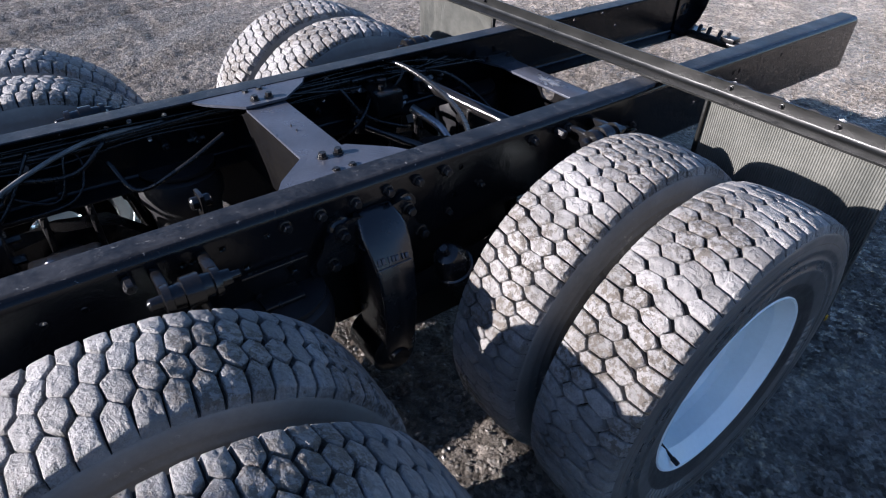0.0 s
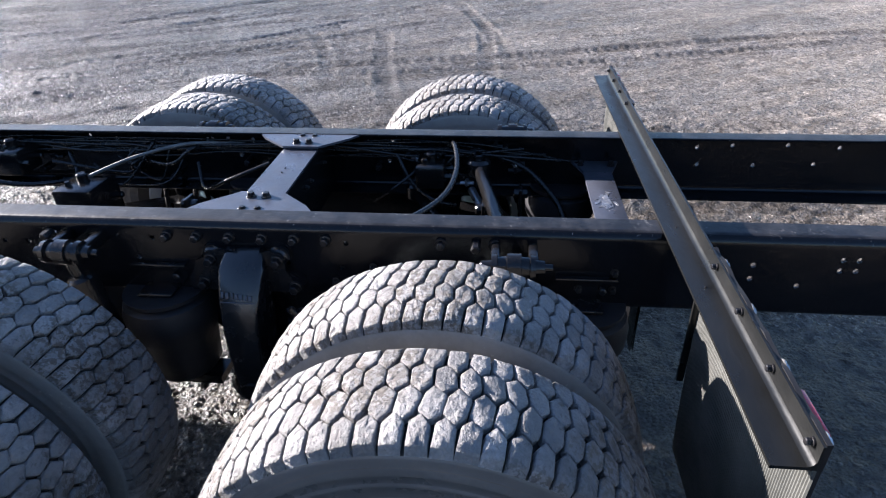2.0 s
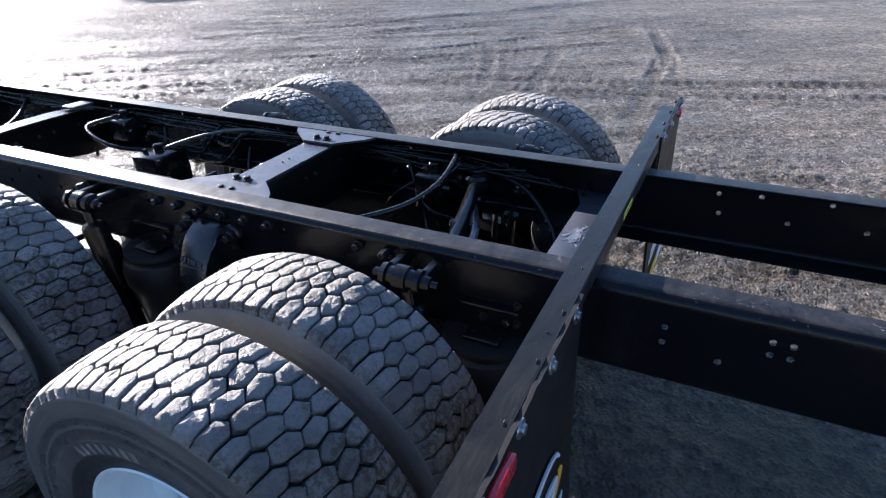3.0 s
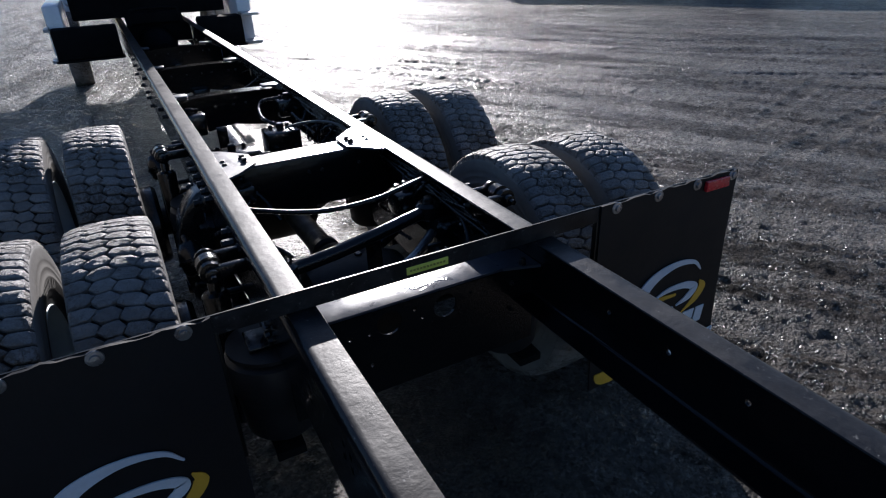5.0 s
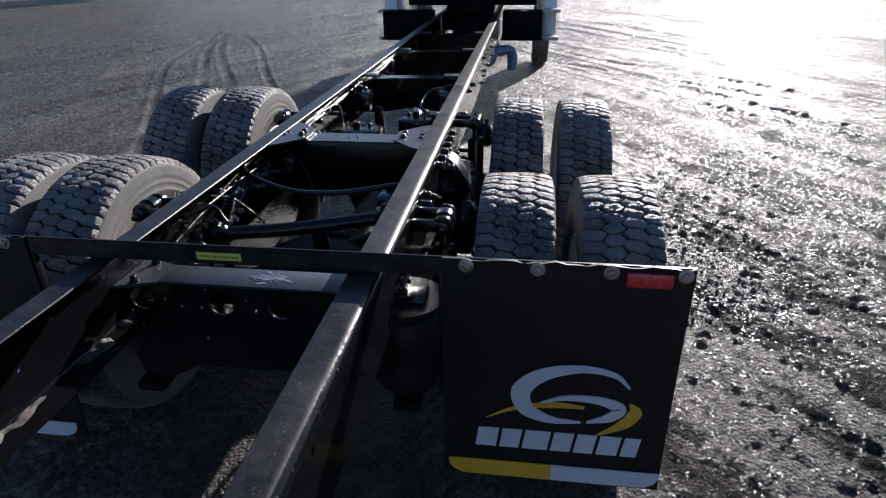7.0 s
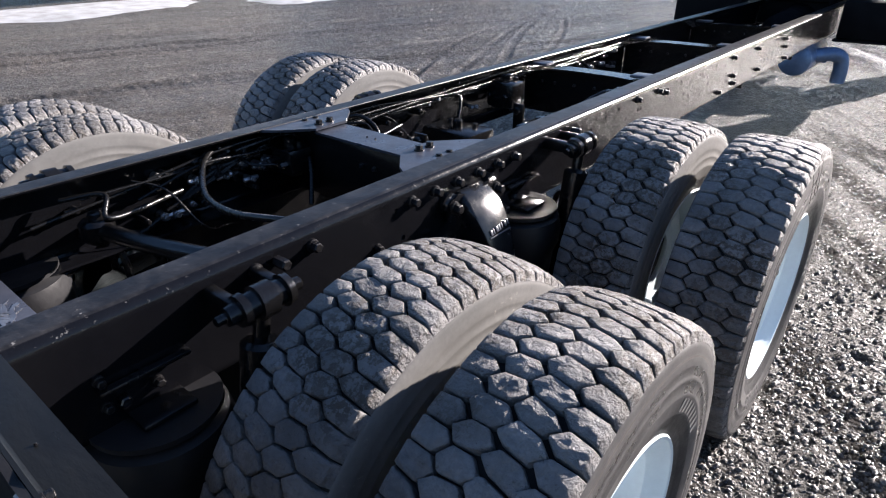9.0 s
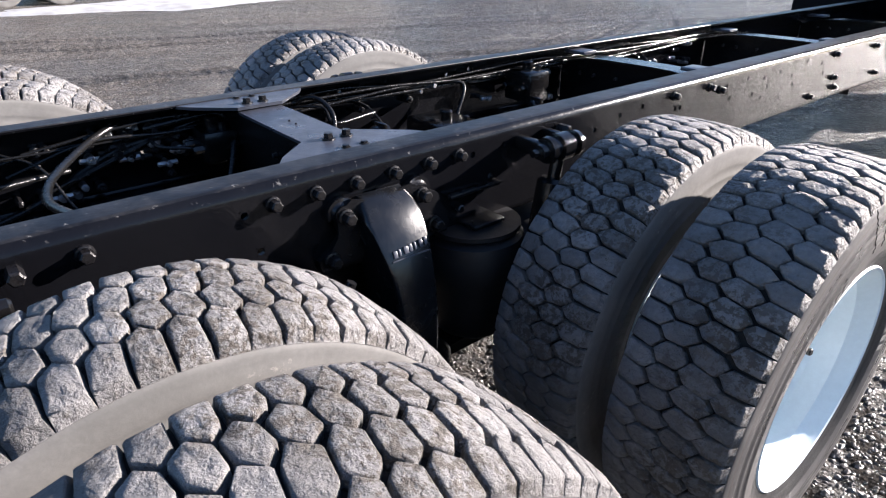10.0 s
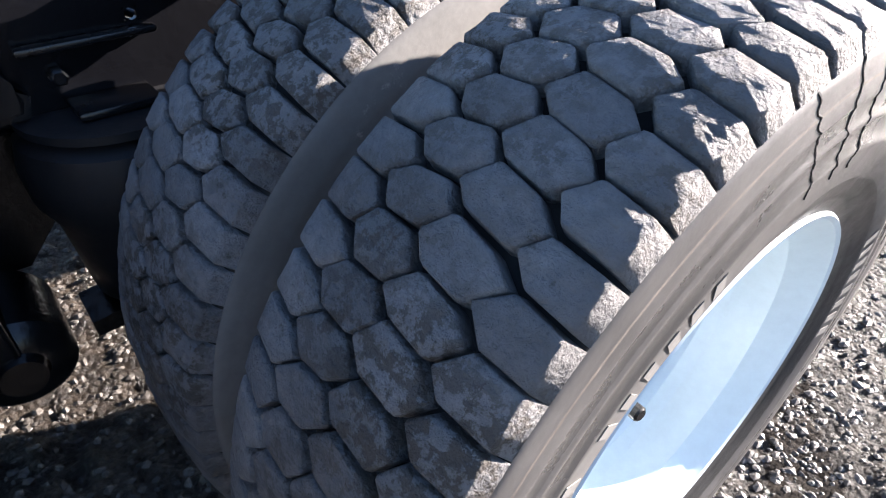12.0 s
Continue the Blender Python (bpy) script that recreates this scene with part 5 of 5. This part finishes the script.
# ---- the truck: mud flap hanger and flaps ----
bm = bmesh.new()
hz = 1.047
add_profile(bm, [(-1.225, RAIL_TOP + 0.0085), (-1.225, RAIL_TOP + 0.0015), (1.225, RAIL_TOP + 0.0015), (1.225, RAIL_TOP + 0.0085)], -1.3115, -1.240)
hanger = part("flap_hanger", bm, M_HANGER, truck, "long grey steel angle bar across both rails")
bm = bmesh.new()
add_prism(bm, [(-1.3112, RAIL_TOP + 0.0086), (-1.3112, RAIL_TOP + 0.020), (-1.3085, RAIL_TOP + 0.0135), (-1.304, RAIL_TOP + 0.010), (-1.300, RAIL_TOP + 0.0087)], Matrix(((0, 0, 1, -1.2245), (1, 0, 0, 0), (0, 1, 0, 0), (0, 0, 0, 1))), 2.449)
part("inner_fillet", bm, M_HANGER, hanger)
bm = bmesh.new()
add_profile(bm, [(-1.225, hz), (-1.225, RAIL_TOP + 0.0015), (1.225, RAIL_TOP + 0.0015), (1.225, hz)], -1.317, -1.3117)
part("upright_leg", bm, M_HANGER, hanger)
bm = bmesh.new()
add_profile(bm, [(-0.59, hz - 0.003), (-0.59, RAIL_TOP + 0.004), (0.59, RAIL_TOP + 0.004), (0.59, hz - 0.003)], -1.3195, -1.3172)
part("rear_strip", bm, M_FRAME, hanger, "black painted rear strip")
for side in (1, -1):
    for x in (0.655, 0.837, 1.019, 1.198):
        bolt(hanger, (side * x, -1.3115, 1.030), (0, 1, 0), 0.55)
    for x in (0.40, 0.70):
        bolt(hanger, (side * x, -1.278, RAIL_TOP + 0.0085), (0, 0, 1), 0.15)
bm = bmesh.new()
add_box(bm, (-0.085, -1.3215, 1.004), (0.043, -1.3196, 1.027), 0.0005)
lab = part("label", bm, M_LABEL, hanger, "small yellow sticker with worn print")
bm = bmesh.new()
for k in range(11):
    add_box(bm, (-0.076 + k * 0.0102, -1.3222, 1.0125), (-0.076 + k * 0.0102 + 0.007, -1.3214, 1.0185))
part("print_bar", bm, M_INK, lab)


def ribbon(points, widths, n=10):
    """The outline of a band along points whose width swells and tapers."""
    line = smooth_line([(*p, 0) for p in points], n)
    left, right = [], []
    for i, p in enumerate(line):
        t = i / (len(line) - 1) * (len(widths) - 1)
        k = min(int(t), len(widths) - 2)
        w = widths[k] + (widths[k + 1] - widths[k]) * (t - k)
        d = (line[min(i + 1, len(line) - 1)] - line[max(i - 1, 0)]).normalized()
        left.append((p.x - d.y * w / 2, p.y + d.x * w / 2))
        right.append((p.x + d.y * w / 2, p.y - d.x * w / 2))
    return left, right


def add_ribbon(bm, points, widths, m, depth):
    left, right = ribbon(points, widths)
    rows = [[bm.verts.new(m @ Vector((*p, d))) for p, d in ((a, 0), (b, 0), (b, depth), (a, depth))] for a, b in zip(left, right)]
    for r, q in zip(rows, rows[1:]):
        for k in range(4):
            bm.faces.new((r[k], r[(k + 1) % 4], q[(k + 1) % 4], q[k]))
    bm.faces.new(rows[0])
    bm.faces.new(rows[-1])


def mud_flap(side):
    x0, x1 = (0.592, 1.222) if side > 0 else (-1.222, -0.592)
    bm = bmesh.new()
    z0, z1, yb, yf = 0.325, 1.043, -1.319, -1.3265
    # ribbed front, smooth back
    ribs = 78
    prof = []
    for k in range(ribs):
        a = x0 + (x1 - x0) * k / ribs
        w = (x1 - x0) / ribs
        prof += [(a, yb), (a + w * 0.35, yb + 0.0035), (a + w * 0.65, yb + 0.0035)]
    prof += [(x1, yb), (x1, yf), (x0, yf)]
    lo = []
    rows = 6
    rings = []
    for r in range(rows + 1):
        z = z0 + (z1 - 0.055 - z0) * r / rows
        sway = -0.020 * (1 - r / rows) ** 2
        rings.append([bm.verts.new((x, y + sway, z)) for x, y in prof])
    for a, b in zip(rings, rings[1:]):
        for i in range(len(prof)):
            j = (i + 1) % len(prof)
            bm.faces.new((a[i], a[j], b[j], b[i]))
    bm.faces.new(rings[0])
    bm.faces.new(rings[-1])
    for f in bm.faces:
        sway = -0.020 * (1 - (f.calc_center_median().z - z0) / (z1 - 0.055 - z0)) ** 2
        if f.calc_center_median().y - sway > yb - 0.001:
            f.material_index = 1
    n = 24
    wavy = [(x0 + (x1 - x0) * k / n, z1 + 0.004 + 0.003 * math.sin(k * 1.3) + 0.002 * math.sin(k * 2.9 + 1)) for k in range(n + 1)]
    add_profile(bm, [(x0, z1 - 0.056)] + wavy + [(x1, z1 - 0.056)], yf - 0.001, -1.3178)
    flap = part("mud_flap", bm, [M_FLAP, M_RIB], truck, "black rubber mud flap with a ribbed face and a white and yellow emblem", 30)
    for x in (0.655, 0.837, 1.019, 1.198):
        b = bmesh.new()
        m, _ = along((side * x, yf - 0.0012, 1.030), (side * x, yf - 1, 1.030))
        add_lathe(b, [(0, 0.0001), (0, 0.020), (0.003, 0.019), (0.004, 0.011), (0.010, 0.010), (0.011, 0.0001)], 20, m)
        part("flap_bolt", b, M_STEEL, flap, "round steel washer and bolt")
    b = bmesh.new()
    lx = (1.055, 1.168) if side > 0 else (-1.19, -1.077)
    add_box(b, (lx[0], yf - 0.017, 0.998), (lx[1], yf - 0.001, 1.036), 0.004)
    part("marker_lamp", b, M_RED, flap, "red plastic marker lamp")
    b = bmesh.new()
    add_box(b, (side * 0.588 - 0.006, yb - 0.002, 0.60), (side * 0.588 + 0.006, yb + 0.018, 1.0), 0.003)
    part("edge_strip", b, M_HANGER, flap, "bent grey edge strip")
    off = 0.0 if side > 0 else -1.835
    back = Matrix(((1, 0, 0, off), (0, 0, -1, yf - 0.0006), (0, 1, 0, 0), (0, 0, 0, 1)))
    tilt = back @ Matrix.Translation((0, 0, 0.0075))
    b = bmesh.new()
    add_ribbon(b, [(1.105, 0.680), (1.06, 0.722), (0.97, 0.735), (0.87, 0.708), (0.813, 0.650), (0.83, 0.585), (0.90, 0.552), (0.985, 0.550)], [0.006, 0.016, 0.024, 0.042, 0.056, 0.046, 0.024, 0.006], tilt, 0.004)
    part("emblem", b, M_WHITE, flap, "white swoosh emblem")
    b = bmesh.new()
    add_ribbon(b, [(0.868, 0.612), (0.94, 0.634), (1.03, 0.632), (1.085, 0.608), (1.06, 0.575), (1.0, 0.552)], [0.004, 0.018, 0.026, 0.036, 0.030, 0.006], tilt, 0.0045)
    part("emblem", b, M_WHITE, flap, "white swoosh emblem")
    b = bmesh.new()
    add_ribbon(b, [(0.716, 0.542), (0.80, 0.585), (0.90, 0.605), (0.99, 0.603)], [0.002, 0.014, 0.022, 0.010], tilt, 0.003)
    part("emblem", b, M_YELLOW, flap, "yellow swoosh emblem")
    b = bmesh.new()
    add_ribbon(b, [(1.112, 0.628), (1.128, 0.598), (1.10, 0.553), (1.03, 0.506)], [0.006, 0.040, 0.034, 0.004], tilt, 0.003)
    part("emblem", b, M_YELLOW, flap, "yellow swoosh emblem")
    low = back @ Matrix.Translation((0, 0, 0.0122))
    widths = (0.070, 0.066, 0.082, 0.066, 0.064, 0.068, 0.054)
    x = 0.687
    for w in widths:
        b = bmesh.new()
        add_prism(b, [(x, 0.440), (x + w - 0.010, 0.440), (x + w - 0.001, 0.509), (x + 0.009, 0.509)], low, 0.003)
        part("print_bar", b, M_WHITE, flap, "white slanted bar")
        x += w
    low = back @ Matrix.Translation((0, 0.036, 0.020))
    for xa, xb, mat in ((0.609, 0.912, M_YELLOW), (0.912, 1.219, M_WHITE)):
        b = bmesh.new()
        if mat is M_YELLOW:
            o = [(xb, 0.296), (xb, 0.354), (xa, 0.354), (xa, 0.335), (xa + 0.012, 0.312), (xa + 0.035, 0.299), (xa + 0.06, 0.296)]
        else:
            o = [(xa, 0.296), (xb - 0.06, 0.296), (xb - 0.035, 0.299), (xb - 0.012, 0.312), (xb, 0.335), (xb, 0.354), (xa, 0.354)]
        add_prism(b, o if mat is M_WHITE else o[::-1], low, 0.004)
        part("stripe", b, mat, flap, "yellow stripe" if mat is M_YELLOW else "white stripe")


mud_flap(1)
mud_flap(-1)

# ---- the truck: cab and exhaust ----
bm = bmesh.new()
add_box(bm, (-0.98, 6.45, 1.18), (0.98, 8.3, 3.22), 0.16)
add_box(bm, (-0.80, 8.2, 1.05), (0.80, 9.7, 1.75), 0.15)
for s in (1, -1):
    add_box(bm, (s * 0.93 - 0.20, 8.35, 0.95), (s * 0.93 + 0.20, 9.6, 1.22), 0.10)
    add_box(bm, (s * 1.08 - 0.09, 6.02, 0.70), (s * 1.08 + 0.09, 7.7, 1.28), 0.03)
cab = part("cab", bm, M_CABWHITE, truck, "white truck cab with a black rear")
bm = bmesh.new()
add_box(bm, (-0.90, 6.40, 1.06), (0.90, 6.46, 2.80), 0.02)
add_box(bm, (-0.33, 6.2, 0.98), (0.33, 6.42, 1.12), 0.03)
part("rear_panel", bm, M_CABBLACK, cab)
bm = bmesh.new()
add_box(bm, (-0.62, 6.385, 1.95), (0.62, 6.40, 2.5), 0.005)
part("rear_window", bm, M_GLASS, cab)
bm = bmesh.new()
add_tube(bm, [(-0.30, 6.05, 0.98), (-0.28, 6.05, 1.12), (-0.2, 6.05, 1.17), (0.2, 6.05, 1.17), (0.28, 6.05, 1.12), (0.30, 6.05, 0.98)], 0.018)
part("deck_rail", bm, M_CABBLACK, cab)
for s in (1, -1):
    bm = bmesh.new()
    out = 0.98 if s > 0 else 1.14
    add_box(bm, (min(s * 0.46, s * out), 5.75, 0.70), (max(s * 0.46, s * out), 6.015, 1.04), 0.02)
    add_box(bm, (min(s * 0.44, s * (out + 0.02)), 5.73, 0.675), (max(s * 0.44, s * (out + 0.02)), 6.0, 0.698), 0.008)
    box = part("tool_box", bm, M_CABBLACK, cab, "black side box behind the cab")
    for z in (0.69, 1.03):
        bm = bmesh.new()
        for k in range(5):
            add_box(bm, (min(s * (out + 0.004), s * 1.20), 5.76 + k * 0.05, z), (max(s * (out + 0.004), s * 1.20), 5.792 + k * 0.05, z + 0.028), 0.004)
        for y in (5.762, 5.985):
            add_box(bm, (min(s * (out + 0.006), s * 1.198), y - 0.006, z - 0.012), (max(s * (out + 0.006), s * 1.198), y + 0.006, z + 0.004), 0.002)
        add_box(bm, (s * 1.09 - 0.01, 5.765, z - 0.010), (s * 1.09 + 0.01, 5.985, z + 0.003), 0.002)
        part("step", bm, M_STEEL, box, "slatted metal step")
    wheel(s * 1.02, 8.3, -s, 31, False, truck)
bm = bmesh.new()
add_lathe(bm, [(5.45, 0.0001), (5.45, 0.09), (5.52, 0.11), (5.6, 0.17), (6.2, 0.19), (6.5, 0.27), (6.7, 0.29), (7.6, 0.29), (7.6, 0.0001)], 24, Matrix.Translation((-0.02, 0, 0.74)) @ Matrix.Rotation(math.pi / 2, 4, "Z"))
add_box(bm, (-0.415, 6.3, 0.74), (0.415, 6.34, 0.975), 0.006)
part("gearbox", bm, M_CABBLACK, truck, "dark gearbox between the rails under the cab")
bm = bmesh.new()
add_lathe(bm, [(0, 0.0001), (0, 0.10), (0.02, 0.135), (0.06, 0.142), (0.75, 0.142), (0.80, 0.12), (0.80, 0.0001)], 28, Matrix.Translation((0.29, 5.02, 0.575)) @ Matrix.Rotation(math.pi / 2, 4, "Z"))
add_lathe(bm, [(0, 0.070), (0.03, 0.072), (0.03, 0.064)], 20, Matrix.Translation((0.46, 5.35, 0.60)) @ Matrix.Rotation(0.35, 4, "Z"))
add_tube(bm, [(0.32, 5.24, 0.59), (0.44, 5.32, 0.60), (0.53, 5.38, 0.61), (0.595, 5.43, 0.575), (0.615, 5.45, 0.48), (0.615, 5.45, 0.35)], 0.064, 20)
part("exhaust_elbow", bm, M_PIPE, truck, "blue-grey exhaust elbow turned down")


# ---- parked trailers at the edge of the yard ----
def trailer(x, y, turn, length, height, lab):
    t = empty("parked_trailer", pose(x, y, 0, 0, 0, turn))
    tagged(t, lab, "trailer", "parked trailers")
    bm = bmesh.new()
    add_box(bm, (-1.25, -length / 2, 1.05), (1.25, length / 2, 1.05 + height), 0.03)
    part("body", bm, M_TRAILER, t)
    bm = bmesh.new()
    for s in (-0.5, 0.5):
        add_box(bm, (s - 0.06, -length / 2, 0.85), (s + 0.06, length / 2, 1.049), 0.01)
    part("chassis_beam", bm, M_CHASSIS, t)
    for yy in (-length / 2 + 1.0, -length / 2 + 2.3):
        for s in (1, -1):
            wheel(s * 1.06, yy, s, 40, False, t)
            wheel(s * 0.73, yy, -s, 12, False, t)
    bm = bmesh.new()
    for s in (-0.8, 0.8):
        add_box(bm, (s - 0.05, length / 2 - 2.4, 0.0), (s + 0.05, length / 2 - 2.3, 1.049), 0.01)
        add_box(bm, (s - 0.12, length / 2 - 2.5, -0.01), (s + 0.12, length / 2 - 2.2, 0.03), 0.005)
    part("landing_leg", bm, M_BOLT, t)


trailer(17.5, 16.5, 32, 12.0, 1.6, "pale weathered trailer parked at the far edge of the yard")
trailer(-19.3, 6.5, 3, 13.0, 2.4, "pale weathered box trailer parked across the yard")
trailer(-20.6, 23.2, -53, 9.0, 2.4, "short pale box trailer parked at an angle")
